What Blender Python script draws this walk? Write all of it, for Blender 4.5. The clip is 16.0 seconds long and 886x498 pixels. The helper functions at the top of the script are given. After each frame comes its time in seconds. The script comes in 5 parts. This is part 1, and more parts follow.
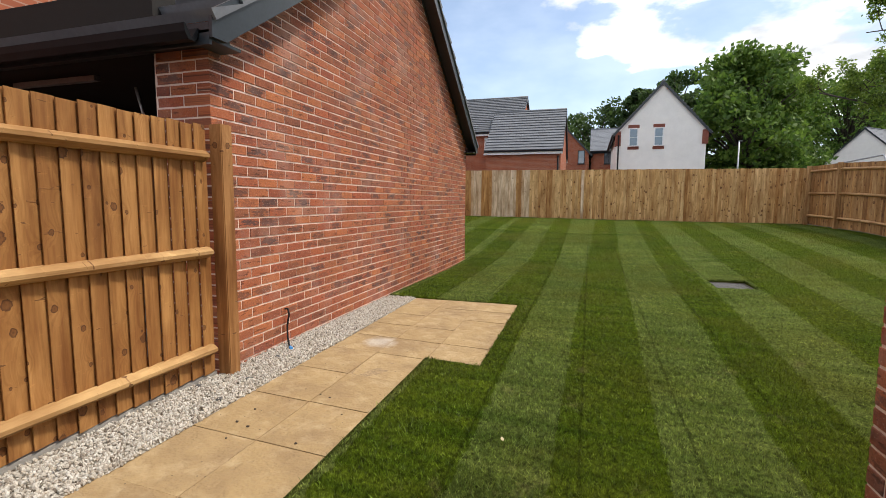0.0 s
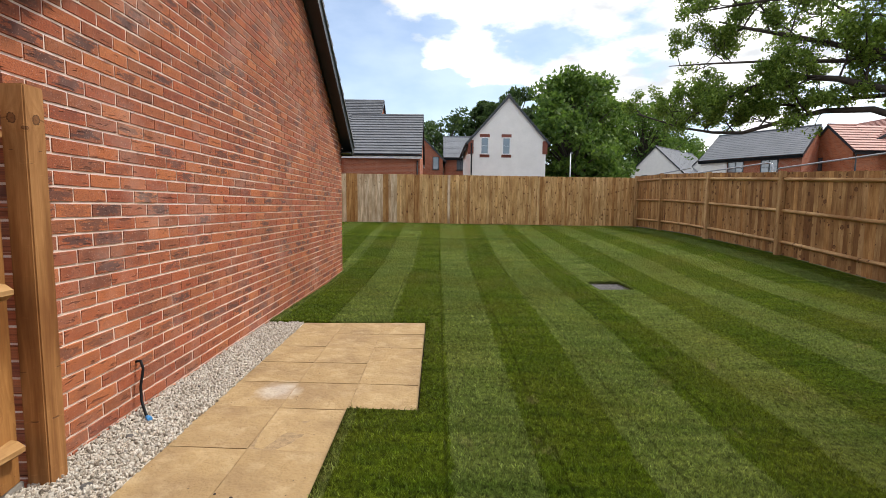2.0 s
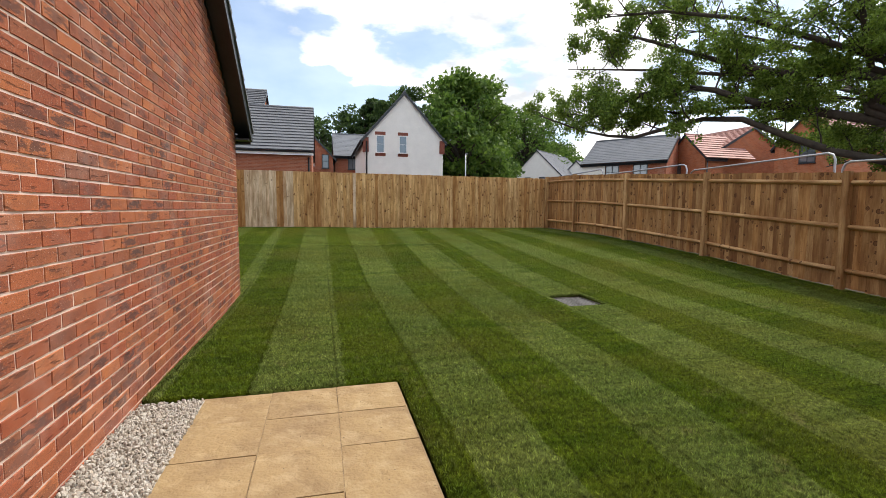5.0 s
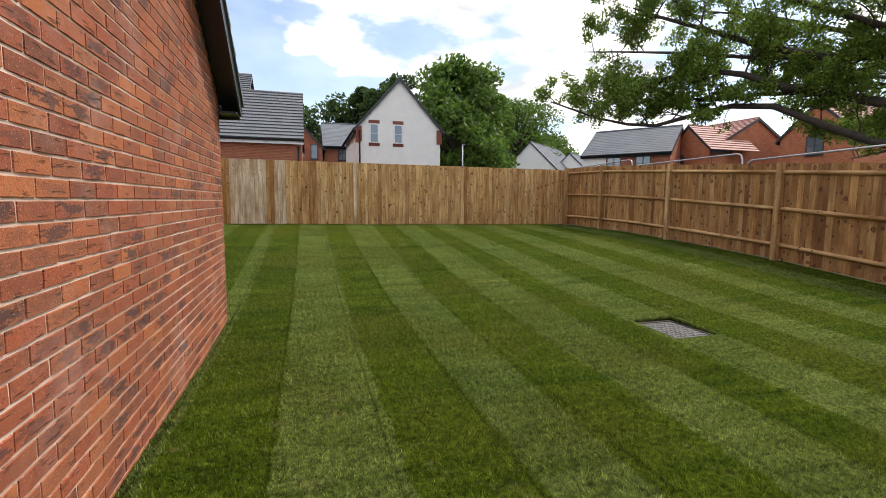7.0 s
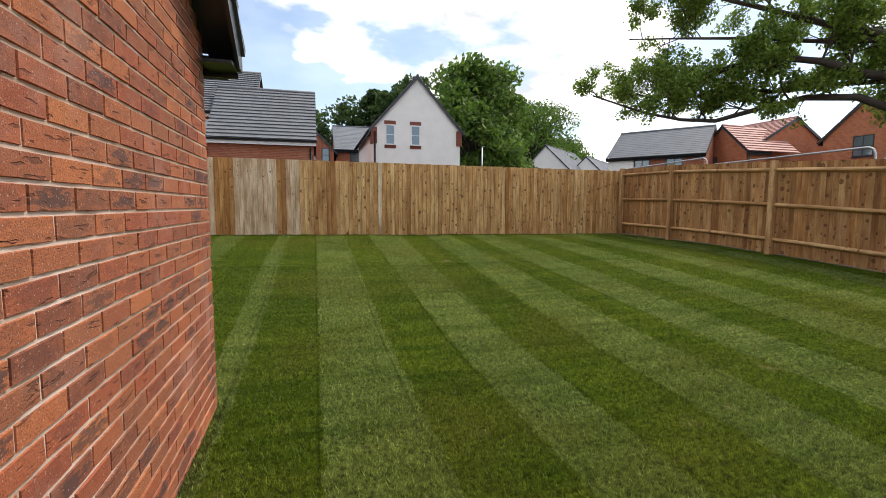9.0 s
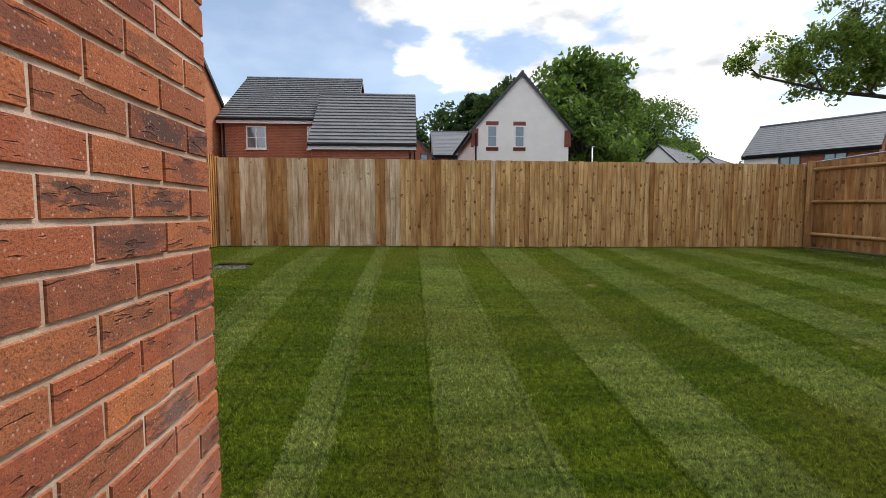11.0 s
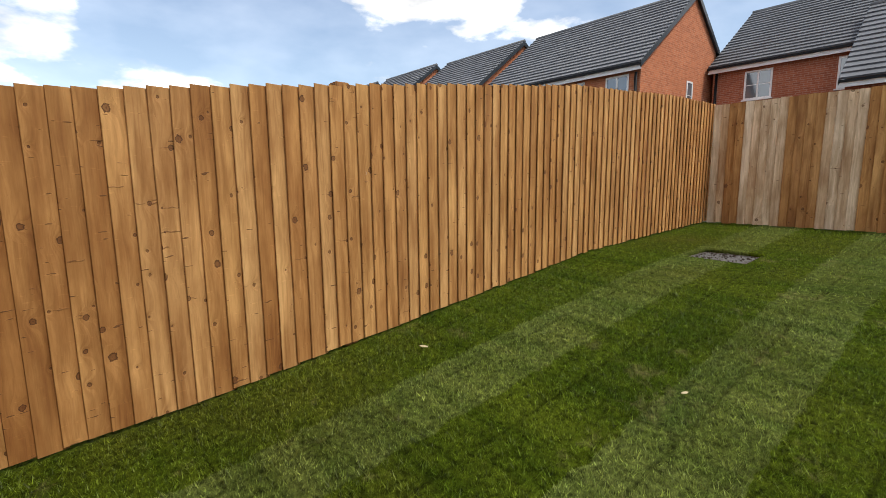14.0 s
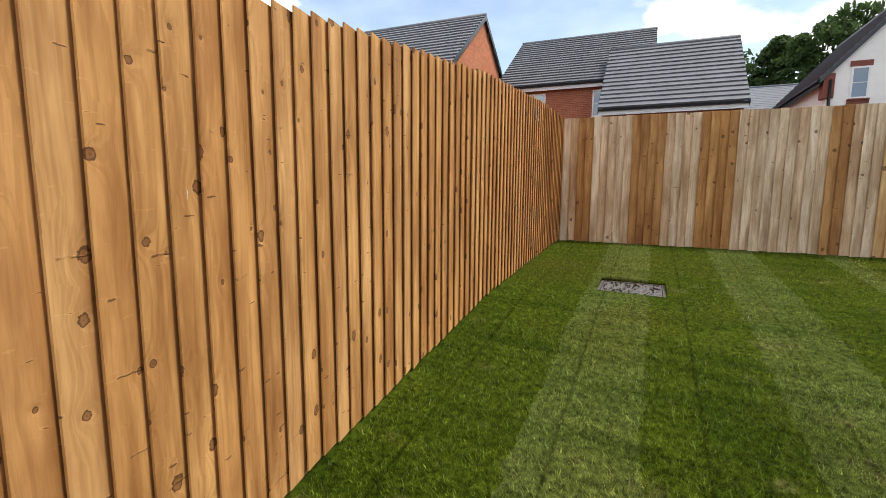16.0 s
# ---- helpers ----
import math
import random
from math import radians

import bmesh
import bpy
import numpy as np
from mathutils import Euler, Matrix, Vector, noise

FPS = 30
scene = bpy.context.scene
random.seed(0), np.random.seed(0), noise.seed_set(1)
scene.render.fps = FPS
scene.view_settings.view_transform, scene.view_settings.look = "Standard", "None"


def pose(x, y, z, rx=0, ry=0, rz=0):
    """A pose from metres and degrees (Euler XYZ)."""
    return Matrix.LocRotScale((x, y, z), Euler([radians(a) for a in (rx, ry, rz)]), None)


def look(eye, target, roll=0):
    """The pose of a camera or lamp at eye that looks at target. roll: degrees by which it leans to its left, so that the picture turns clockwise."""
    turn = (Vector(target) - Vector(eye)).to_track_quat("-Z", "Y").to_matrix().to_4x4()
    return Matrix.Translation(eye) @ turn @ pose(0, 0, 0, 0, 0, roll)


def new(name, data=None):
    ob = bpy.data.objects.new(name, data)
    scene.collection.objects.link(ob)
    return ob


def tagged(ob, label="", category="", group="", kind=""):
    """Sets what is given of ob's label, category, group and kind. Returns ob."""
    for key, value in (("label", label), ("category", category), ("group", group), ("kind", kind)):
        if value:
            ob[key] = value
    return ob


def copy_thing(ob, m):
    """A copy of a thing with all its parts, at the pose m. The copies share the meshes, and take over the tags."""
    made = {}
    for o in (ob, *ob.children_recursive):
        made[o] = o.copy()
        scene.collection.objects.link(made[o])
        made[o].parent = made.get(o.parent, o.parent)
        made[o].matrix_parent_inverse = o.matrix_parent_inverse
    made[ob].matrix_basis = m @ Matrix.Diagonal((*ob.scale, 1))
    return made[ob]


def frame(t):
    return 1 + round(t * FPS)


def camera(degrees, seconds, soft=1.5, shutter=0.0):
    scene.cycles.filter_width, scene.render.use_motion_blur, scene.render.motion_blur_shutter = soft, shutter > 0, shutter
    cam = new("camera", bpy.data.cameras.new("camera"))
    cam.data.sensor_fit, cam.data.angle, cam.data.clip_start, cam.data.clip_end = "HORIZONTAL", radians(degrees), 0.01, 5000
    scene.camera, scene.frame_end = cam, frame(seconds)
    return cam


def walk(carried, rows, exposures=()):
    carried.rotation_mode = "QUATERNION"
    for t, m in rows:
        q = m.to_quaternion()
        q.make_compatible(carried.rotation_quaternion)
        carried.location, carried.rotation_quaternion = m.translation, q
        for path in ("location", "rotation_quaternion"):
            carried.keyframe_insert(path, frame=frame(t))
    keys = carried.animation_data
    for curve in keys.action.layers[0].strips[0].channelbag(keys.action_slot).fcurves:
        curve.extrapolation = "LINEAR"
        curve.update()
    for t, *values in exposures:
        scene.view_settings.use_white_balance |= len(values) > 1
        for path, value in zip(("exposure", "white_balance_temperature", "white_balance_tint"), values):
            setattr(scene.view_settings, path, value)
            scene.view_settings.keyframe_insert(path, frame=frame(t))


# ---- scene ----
cam = camera(87.4, 16.0, 0.75)
METRES, EYE, TILT, LEAN, TURN = 12.33, 1.38, 0.0, 0.0, 17.4
ROWS = [
    (0.0, 0.0, 0.0, 0.0, 0.04, -5.82, -0.39),
    (0.5, -0.0072, 0.0083, 0.0006, -4.34, -5.66, -0.42),
    (1.0, -0.0161, 0.0221, 0.0006, -9.14, -6.02, -0.35),
    (1.5, -0.0312, 0.0398, -0.0, -13.5, -5.6, -0.44),
    (2.0, -0.0355, 0.0604, 0.0012, -18.05, -5.16, -0.48),
    (2.5, -0.0406, 0.0821, 0.0015, -22.13, -4.62, -0.4),
    (3.0, -0.0417, 0.1027, 0.003, -25.33, -4.35, -0.4),
    (3.5, -0.037, 0.1206, 0.0037, -28.57, -4.54, -0.38),
    (4.0, -0.0415, 0.142, 0.002, -30.04, -4.75, -0.31),
    (6.5, -0.0334, 0.2976, 0.0074, -33.77, -5.54, -0.39),
    (7.0, -0.0275, 0.3358, 0.008, -33.71, -5.9, -0.36),
    (7.5, -0.0209, 0.378, 0.0088, -33.06, -5.96, -0.3),
    (8.0, -0.013, 0.4202, 0.0093, -33.17, -5.46, -0.23),
    (10.5, 0.0388, 0.6209, 0.0096, -27.73, -5.1, -0.13),
    (11.0, 0.0462, 0.6575, 0.0089, -21.31, -4.45, 0.09),
    (11.5, 0.0552, 0.6958, 0.0068, -13.05, -4.83, 0.34),
    (12.0, 0.059, 0.7274, 0.0071, -3.85, -5.32, 0.54),
    (12.5, 0.0566, 0.756, 0.0066, 9.46, -6.2, 0.64),
    (13.0, 0.0489, 0.7787, 0.0075, 24.31, -7.54, 0.84),
    (13.5, 0.034, 0.797, 0.0076, 32.23, -8.33, 0.75),
    (14.0, 0.0197, 0.8138, 0.01, 32.71, -8.31, 0.54),
    (14.5, -0.0061, 0.8266, 0.0086, 30.93, -8.2, 0.37),
    (15.0, -0.037, 0.8494, 0.0091, 24.98, -7.64, 0.08),
    (15.5, -0.0647, 0.8799, 0.0132, 15.89, -7.35, -0.09),
    (16.0, -0.0879, 0.9127, 0.0167, 6.73, -7.47, -0.39),
]
WALK = [(t, pose(0, 0, EYE, TILT, LEAN, TURN) @ pose(METRES * x, METRES * y, METRES * z, 90 + pitch, roll, yaw)) for t, x, y, z, yaw, pitch, roll in ROWS]
walk(cam, WALK, [(0.0, 0.72, 6750, 10), (8.0, 0.72, 6750, 10), (10.5, 0.62, 6750, 10), (12.4, 0.34, 6750, 10), (13.5, 0.46, 6750, 10), (15.0, 0.66, 6750, 10), (16.0, 0.86, 6750, 10)])

# ---- light: broken cloud, a soft sun from ahead on the right ----
TO_SUN = Vector((0.50, 0.09, 0.84)).normalized()
SUN_EL = math.asin(TO_SUN.z)
SUN_ROT = math.atan2(TO_SUN.x, TO_SUN.y)
world = bpy.data.worlds.new("sky")
scene.world = world
world.use_nodes = True
wt = world.node_tree
bg = wt.nodes["Background"]
sky = wt.nodes.new("ShaderNodeTexSky")
sky.sky_type = 'NISHITA'
sky.sun_disc = False
sky.sun_elevation, sky.sun_rotation = SUN_EL, SUN_ROT
sky.air_density, sky.dust_density, sky.ozone_density = 1.0, 1.2, 1.2
SKY = 0.14
tc = wt.nodes.new("ShaderNodeTexCoord")
cmap = wt.nodes.new("ShaderNodeMapping")
cmap.inputs["Scale"].default_value = (1.0, 1.0, 2.3)
cmap.inputs["Location"].default_value = (0.35, 0.1, 0.2)
wt.links.new(tc.outputs["Generated"], cmap.inputs["Vector"])
cn = wt.nodes.new("ShaderNodeTexNoise")
cn.inputs["Scale"].default_value, cn.inputs["Detail"].default_value, cn.inputs["Roughness"].default_value = 2.6, 9.0, 0.52
wt.links.new(cmap.outputs["Vector"], cn.inputs["Vector"])
cr = wt.nodes.new("ShaderNodeValToRGB")
cr.color_ramp.elements[0].position, cr.color_ramp.elements[1].position = 0.495, 0.545
cr.color_ramp.elements[0].color = (0.13, 0.13, 0.13, 1)
wt.links.new(cn.outputs["Fac"], cr.inputs["Fac"])
cn2 = wt.nodes.new("ShaderNodeTexNoise")
cn2.inputs["Scale"].default_value, cn2.inputs["Detail"].default_value = 5.5, 5.0
wt.links.new(cmap.outputs["Vector"], cn2.inputs["Vector"])
cr2 = wt.nodes.new("ShaderNodeValToRGB")
cr2.color_ramp.elements[0].position, cr2.color_ramp.elements[1].position = 0.36, 0.62
cr2.color_ramp.elements[0].color, cr2.color_ramp.elements[1].color = (3.7, 3.9, 4.2, 1), (9.6, 9.6, 9.6, 1)
wt.links.new(cn2.outputs["Fac"], cr2.inputs["Fac"])
cmix = wt.nodes.new("ShaderNodeMixRGB")
wt.links.new(cr.outputs["Color"], cmix.inputs["Fac"])
wt.links.new(sky.outputs["Color"], cmix.inputs["Color1"])
wt.links.new(cr2.outputs["Color"], cmix.inputs["Color2"])
wt.links.new(cmix.outputs["Color"], bg.inputs["Color"])
bg.inputs["Strength"].default_value = SKY
sun = new("sun", bpy.data.lights.new("sun", 'SUN'))
sun.data.energy, sun.data.angle, sun.data.color = 2.15, radians(7), (1.0, 0.95, 0.87)
sun.matrix_world = look(TO_SUN * 60, (0, 0, 0))


# ---- materials ----
def material(name, rough=0.8, metal=0.0, spec=0.5):
    m = bpy.data.materials.new(name)
    m.use_nodes = True
    b = m.node_tree.nodes["Principled BSDF"]
    b.inputs["Roughness"].default_value, b.inputs["Metallic"].default_value = rough, metal
    b.inputs["Specular IOR Level"].default_value = spec
    return m, m.node_tree, b


def node(tree, kind, **values):
    n = tree.nodes.new(kind)
    for key, value in values.items():
        key = key.replace("_", " ")
        sock = n.inputs[int(key[1:])] if key[0] == "i" and key[1:].isdigit() else n.inputs[key]
        if isinstance(value, bpy.types.NodeSocket):
            tree.links.new(value, sock)
        else:
            sock.default_value = value
    return n


def calc(tree, op, a, b=0.0, clamp=False):
    n = node(tree, "ShaderNodeMath", i0=a, i1=b)
    n.operation, n.use_clamp = op, clamp
    return n.outputs[0]


def mixed(tree, fac, a, b, mode='MIX'):
    n = node(tree, "ShaderNodeMixRGB", Fac=fac, Color1=a, Color2=b)
    n.blend_type = mode
    return n.outputs[0]


def ramp(tree, fac, *stops, hard=False):
    n = node(tree, "ShaderNodeValToRGB", Fac=fac)
    el = n.color_ramp.elements
    while len(el) < len(stops):
        el.new(0.5)
    for e, (p, c) in zip(el, stops):
        e.position, e.color = p, (*c, 1) if len(c) == 3 else c
    if hard:
        n.color_ramp.interpolation = 'CONSTANT'
    return n.outputs[0]


def grey(v):
    return (v, v, v)


def coords(tree, which="Object", scale=(1, 1, 1), shift=None):
    out = node(tree, "ShaderNodeTexCoord").outputs[which]
    if shift is not None:
        add = node(tree, "ShaderNodeVectorMath", i0=out, i1=shift)
        out = add.outputs[0]
    return node(tree, "ShaderNodeMapping", Vector=out, Scale=scale).outputs[0]


def noise_at(tree, vec, scale, detail=4.0, rough=0.55):
    return node(tree, "ShaderNodeTexNoise", Vector=vec, Scale=scale, Detail=detail, Roughness=rough).outputs[0]


def bump(tree, b, height, strength=0.3, dist=0.01):
    n = node(tree, "ShaderNodeBump", Height=height, Strength=strength, Distance=dist)
    tree.links.new(n.outputs[0], b.inputs["Normal"])


def link(tree, out, b, name="Base Color"):
    tree.links.new(out, b.inputs[name])


def plain(name, colour, rough=0.6, metal=0.0, scale=12.0, vary=0.18, relief=0.15, spec=0.5):
    """A painted, plastic, metal or plaster surface with slight mottling at two scales."""
    m, t, b = material(name, rough, metal, spec)
    v = coords(t)
    n1, n2 = noise_at(t, v, scale), noise_at(t, v, scale * 9, 3.0)
    f = calc(t, 'ADD', calc(t, 'MULTIPLY', n1, 0.6), calc(t, 'MULTIPLY', n2, 0.4))
    lo = tuple(c * (1 - vary) for c in colour)
    hi = tuple(min(1.0, c * (1 + vary)) for c in colour)
    link(t, ramp(t, f, (0.3, lo), (0.7, hi)), b)
    bump(t, b, n2, relief, 0.004)
    return m


def chance(tree, island):
    """A number that differs from piece to piece."""
    if island:
        return node(tree, "ShaderNodeNewGeometry").outputs["Random Per Island"]
    return node(tree, "ShaderNodeObjectInfo").outputs["Random"]


def scatter(tree, r, k):
    """Another number drawn from r."""
    return calc(tree, 'FRACT', calc(tree, 'MULTIPLY', r, k))


def brick_material(name, island):
    m, t, b = material(name, 0.9, 0.0, 0.3)
    r = chance(t, island)
    off = node(t, "ShaderNodeCombineXYZ", X=calc(t, 'MULTIPLY', r, 37.0), Y=calc(t, 'MULTIPLY', r, 91.0), Z=r).outputs[0]
    uv = node(t, "ShaderNodeTexCoord").outputs["UV"]
    v = node(t, "ShaderNodeVectorMath", i0=uv, i1=off).outputs[0]
    base = ramp(t, r, (0.0, (0.27, 0.066, 0.036)), (0.14, (0.40, 0.105, 0.044)), (0.28, (0.20, 0.068, 0.040)), (0.42, (0.47, 0.145, 0.056)), (0.56, (0.28, 0.100, 0.050)), (0.7, (0.37, 0.088, 0.040)), (0.85, (0.50, 0.165, 0.062)), (1.0, (0.31, 0.082, 0.042)))
    base = mixed(t, 1.0, base, (1.06, 1.10, 1.10, 1), 'MULTIPLY')
    big = noise_at(t, v, 22.0, 5.0)
    fine = noise_at(t, v, 190.0, 4.0, 0.65)
    base = mixed(t, ramp(t, big, (0.38, grey(0)), (0.72, grey(0.6))), base, (0.42, 0.135, 0.065, 1))
    base = mixed(t, ramp(t, fine, (0.33, grey(0.7)), (0.52, grey(0))), base, (0.09, 0.034, 0.027, 1))
    # dark kiln marks in the middle of some faces
    sep = node(t, "ShaderNodeSeparateXYZ", Vector=uv)
    dx = calc(t, 'DIVIDE', sep.outputs[0], 0.105)
    dy = calc(t, 'DIVIDE', sep.outputs[1], 0.030)
    d = calc(t, 'SQRT', calc(t, 'ADD', calc(t, 'MULTIPLY', dx, dx), calc(t, 'MULTIPLY', dy, dy)))
    smear = noise_at(t, node(t, "ShaderNodeMapping", Vector=v, Scale=(11, 34, 1)).outputs[0], 1.6, 4.0, 0.65)
    d = calc(t, 'ADD', d, calc(t, 'MULTIPLY', calc(t, 'SUBTRACT', smear, 0.5), 4.2))
    mask = ramp(t, d, (0.6, grey(0.95)), (1.15, grey(0)))
    pick = ramp(t, scatter(t, r, 53.7), (0.0, grey(0.85)), (0.14, grey(0.75)), (0.28, grey(0.35)), (0.6, grey(0.15)), (0.85, grey(0.0)))
    base = mixed(t, calc(t, 'MULTIPLY', mask, pick), base, (0.062, 0.042, 0.043, 1))
    # pale lime specks
    spot = node(t, "ShaderNodeTexVoronoi", Vector=v, Scale=75.0).outputs["Distance"]
    base = mixed(t, ramp(t, spot, (0.1, grey(0.6)), (0.2, grey(0))), base, (0.62, 0.42, 0.32, 1))
    crease = noise_at(t, node(t, "ShaderNodeMapping", Vector=v, Scale=(10, 48, 1)).outputs[0], 1.0, 2.5, 0.55)
    cut = ramp(t, crease, (0.345, grey(0)), (0.375, grey(1)))
    where = node(t, "ShaderNodeNewGeometry").outputs["Position"]
    along = node(t, "ShaderNodeMapRange", Value=node(t, "ShaderNodeSeparateXYZ", Vector=where).outputs[1])
    along.inputs["From Min"].default_value, along.inputs["From Max"].default_value = 6.6, 3.6
    bloom = calc(t, 'ADD', noise_at(t, where, 1.7, 6.0, 0.62), calc(t, 'MULTIPLY', along.outputs[0], 0.02))
    base = mixed(t, ramp(t, bloom, (0.52, grey(0)), (0.78, grey(0.28))), base, (0.60, 0.46, 0.40, 1))
    base = mixed(t, calc(t, 'MULTIPLY', calc(t, 'SUBTRACT', 1.0, cut), 0.55), base, (0.06, 0.028, 0.022, 1))
    link(t, base, b)
    bump(t, b, calc(t, 'ADD', calc(t, 'MULTIPLY', cut, 0.9), calc(t, 'ADD', calc(t, 'MULTIPLY', fine, 0.5), calc(t, 'MULTIPLY', big, 0.6))), 0.85, 0.006)
    return m


def wood_material(name, tones, island=False, rough=0.75, knots=0.42, big=1.0):
    """Rough-sawn softwood in boards: streaks, knots and board-to-board tone. UV is in metres, v along the grain."""
    m, t, b = material(name, rough, 0.0, 0.3)
    r = chance(t, island)
    off = node(t, "ShaderNodeCombineXYZ", X=calc(t, 'MULTIPLY', r, 53.0), Y=calc(t, 'MULTIPLY', r, 17.0), Z=r).outputs[0]
    v = node(t, "ShaderNodeVectorMath", i0=node(t, "ShaderNodeTexCoord").outputs["UV"], i1=off).outputs[0]
    base = ramp(t, r, *[(i / (len(tones) - 1), c) for i, c in enumerate(tones)])
    # knots: one to a cell at most, round, of several sizes; the grain bends round them
    stretch = (8.2, 4.4, 1.0)
    kv = node(t, "ShaderNodeVectorMath", i0=v, i1=stretch)
    kv.operation = 'MULTIPLY'
    cell = node(t, "ShaderNodeTexVoronoi", Vector=kv.outputs[0], Scale=1.0)
    cell.voronoi_dimensions = '2D'
    rel = node(t, "ShaderNodeVectorMath", i0=kv.outputs[0], i1=cell.outputs["Position"])
    rel.operation = 'SUBTRACT'
    rel = node(t, "ShaderNodeVectorMath", i0=rel.outputs[0], i1=stretch)
    rel.operation = 'DIVIDE'
    rxyz = node(t, "ShaderNodeSeparateXYZ", Vector=rel.outputs[0])
    wob = noise_at(t, v, 70.0, 3.0)
    away = calc(t, 'SQRT', calc(t, 'ADD', calc(t, 'MULTIPLY', rxyz.outputs[0], rxyz.outputs[0]), calc(t, 'MULTIPLY', rxyz.outputs[1], calc(t, 'MULTIPLY', rxyz.outputs[1], 0.7))))
    rgb = node(t, "ShaderNodeSeparateColor", Color=cell.outputs["Color"])
    there = calc(t, 'LESS_THAN', rgb.outputs[1], knots)
    size = calc(t, 'ADD', 0.0055 * big, calc(t, 'MULTIPLY', calc(t, 'POWER', rgb.outputs[0], 2.0), 0.016 * big))
    knot = calc(t, 'ADD', calc(t, 'DIVIDE', away, size), calc(t, 'MULTIPLY', calc(t, 'SUBTRACT', wob, 0.5), 1.1))
    knot = calc(t, 'ADD', knot, calc(t, 'MULTIPLY', calc(t, 'SUBTRACT', 1.0, there), 9.0))
    bend = calc(t, 'DIVIDE', 1.0, calc(t, 'ADD', 1.0, calc(t, 'MULTIPLY', knot, calc(t, 'MULTIPLY', knot, 0.28))))
    vx = node(t, "ShaderNodeSeparateXYZ", Vector=v)
    sway = noise_at(t, node(t, "ShaderNodeMapping", Vector=v, Scale=(6, 0.9, 1)).outputs[0], 1.0, 2.0)
    gx = calc(t, 'ADD', calc(t, 'MULTIPLY', vx.outputs[0], 62.0), calc(t, 'ADD', calc(t, 'MULTIPLY', bend, 4.5), calc(t, 'MULTIPLY', sway, 5.0)))
    gv = node(t, "ShaderNodeCombineXYZ", X=gx, Y=calc(t, 'MULTIPLY', vx.outputs[1], 1.1), Z=calc(t, 'MULTIPLY', r, 40.0)).outputs[0]
    streak = noise_at(t, gv, 1.0, 3.0, 0.5)
    warp = noise_at(t, node(t, "ShaderNodeMapping", Vector=v, Scale=(7, 1.5, 1)).outputs[0], 1.0, 4.0, 0.6)
    stain = noise_at(t, node(t, "ShaderNodeMapping", Vector=v, Scale=(14, 1.1, 1)).outputs[0], 1.0, 3.0, 0.6)
    base = mixed(t, ramp(t, stain, (0.36, grey(0.6)), (0.54, grey(0))), base, mixed(t, 1.0, base, (0.60, 0.49, 0.38, 1), 'MULTIPLY'))
    base = mixed(t, ramp(t, warp, (0.36, grey(0.75)), (0.6, grey(0))), base, mixed(t, 1.0, base, (0.56, 0.44, 0.34, 1), 'MULTIPLY'))
    base = mixed(t, ramp(t, warp, (0.52, grey(0)), (0.72, grey(0.5))), base, mixed(t, 1.0, base, (1.28, 1.31, 1.38, 1), 'MULTIPLY'))
    base = mixed(t, ramp(t, streak, (0.40, grey(0.34)), (0.54, grey(0))), base, mixed(t, 1.0, base, (0.58, 0.48, 0.40, 1), 'MULTIPLY'))
    hair = noise_at(t, node(t, "ShaderNodeMapping", Vector=v, Scale=(380, 14, 1)).outputs[0], 1.0, 3.0, 0.7)
    base = mixed(t, ramp(t, hair, (0.35, grey(0.2)), (0.55, grey(0))), base, mixed(t, 1.0, base, (0.6, 0.52, 0.45, 1), 'MULTIPLY'))
    base = mixed(t, ramp(t, knot, (0.9, grey(0.55)), (2.6, grey(0))), base, mixed(t, 1.0, base, (0.62, 0.46, 0.34, 1), 'MULTIPLY'))
    base = mixed(t, ramp(t, knot, (0.0, grey(0.75)), (0.3, grey(0.45)), (0.62, grey(0.55)), (0.8, grey(0.92)), (0.95, grey(0.8)), (1.2, grey(0))), base, (0.085, 0.033, 0.013, 1))
    # creases that run across the board through some knots
    low = calc(t, 'ABSOLUTE', calc(t, 'ADD', rxyz.outputs[1], calc(t, 'MULTIPLY', calc(t, 'SUBTRACT', noise_at(t, v, 26.0, 2.0), 0.5), 0.03)))
    line = calc(t, 'MULTIPLY', ramp(t, calc(t, 'MULTIPLY', low, 100.0), (0.12, grey(0.6)), (0.4, grey(0))), calc(t, 'MULTIPLY', there, calc(t, 'LESS_THAN', rgb.outputs[2], 0.17)))
    line = calc(t, 'MULTIPLY', line, ramp(t, noise_at(t, v, 20.0, 2.0), (0.42, grey(0)), (0.56, grey(1))))
    base = mixed(t, line, base, (0.15, 0.065, 0.025, 1))
    # chips and tears across the grain
    scar = noise_at(t, node(t, "ShaderNodeMapping", Vector=v, Scale=(11, 55, 1)).outputs[0], 1.0, 2.0, 0.5)
    scars = ramp(t, scar, (0.262, grey(0.85)), (0.285, grey(0)))
    base = mixed(t, scars, base, (0.13, 0.055, 0.02, 1))
    lips = ramp(t, scar, (0.285, grey(0)), (0.30, grey(0.5)), (0.33, grey(0)))
    base = mixed(t, lips, base, mixed(t, 1.0, base, (1.4, 1.45, 1.5, 1), 'MULTIPLY'))
    link(t, base, b)
    lump = calc(t, 'ADD', calc(t, 'MULTIPLY', warp, 1.6), calc(t, 'SUBTRACT', calc(t, 'MULTIPLY', bend, 1.4), calc(t, 'MULTIPLY', calc(t, 'ADD', scars, line), 0.8)))
    bump(t, b, calc(t, 'ADD', calc(t, 'MULTIPLY', streak, 0.5), lump), 0.55, 0.006)
    return m


M_BRICK = brick_material("brick_face", False)
M_BRICK_J = brick_material("brick_face_joined", True)


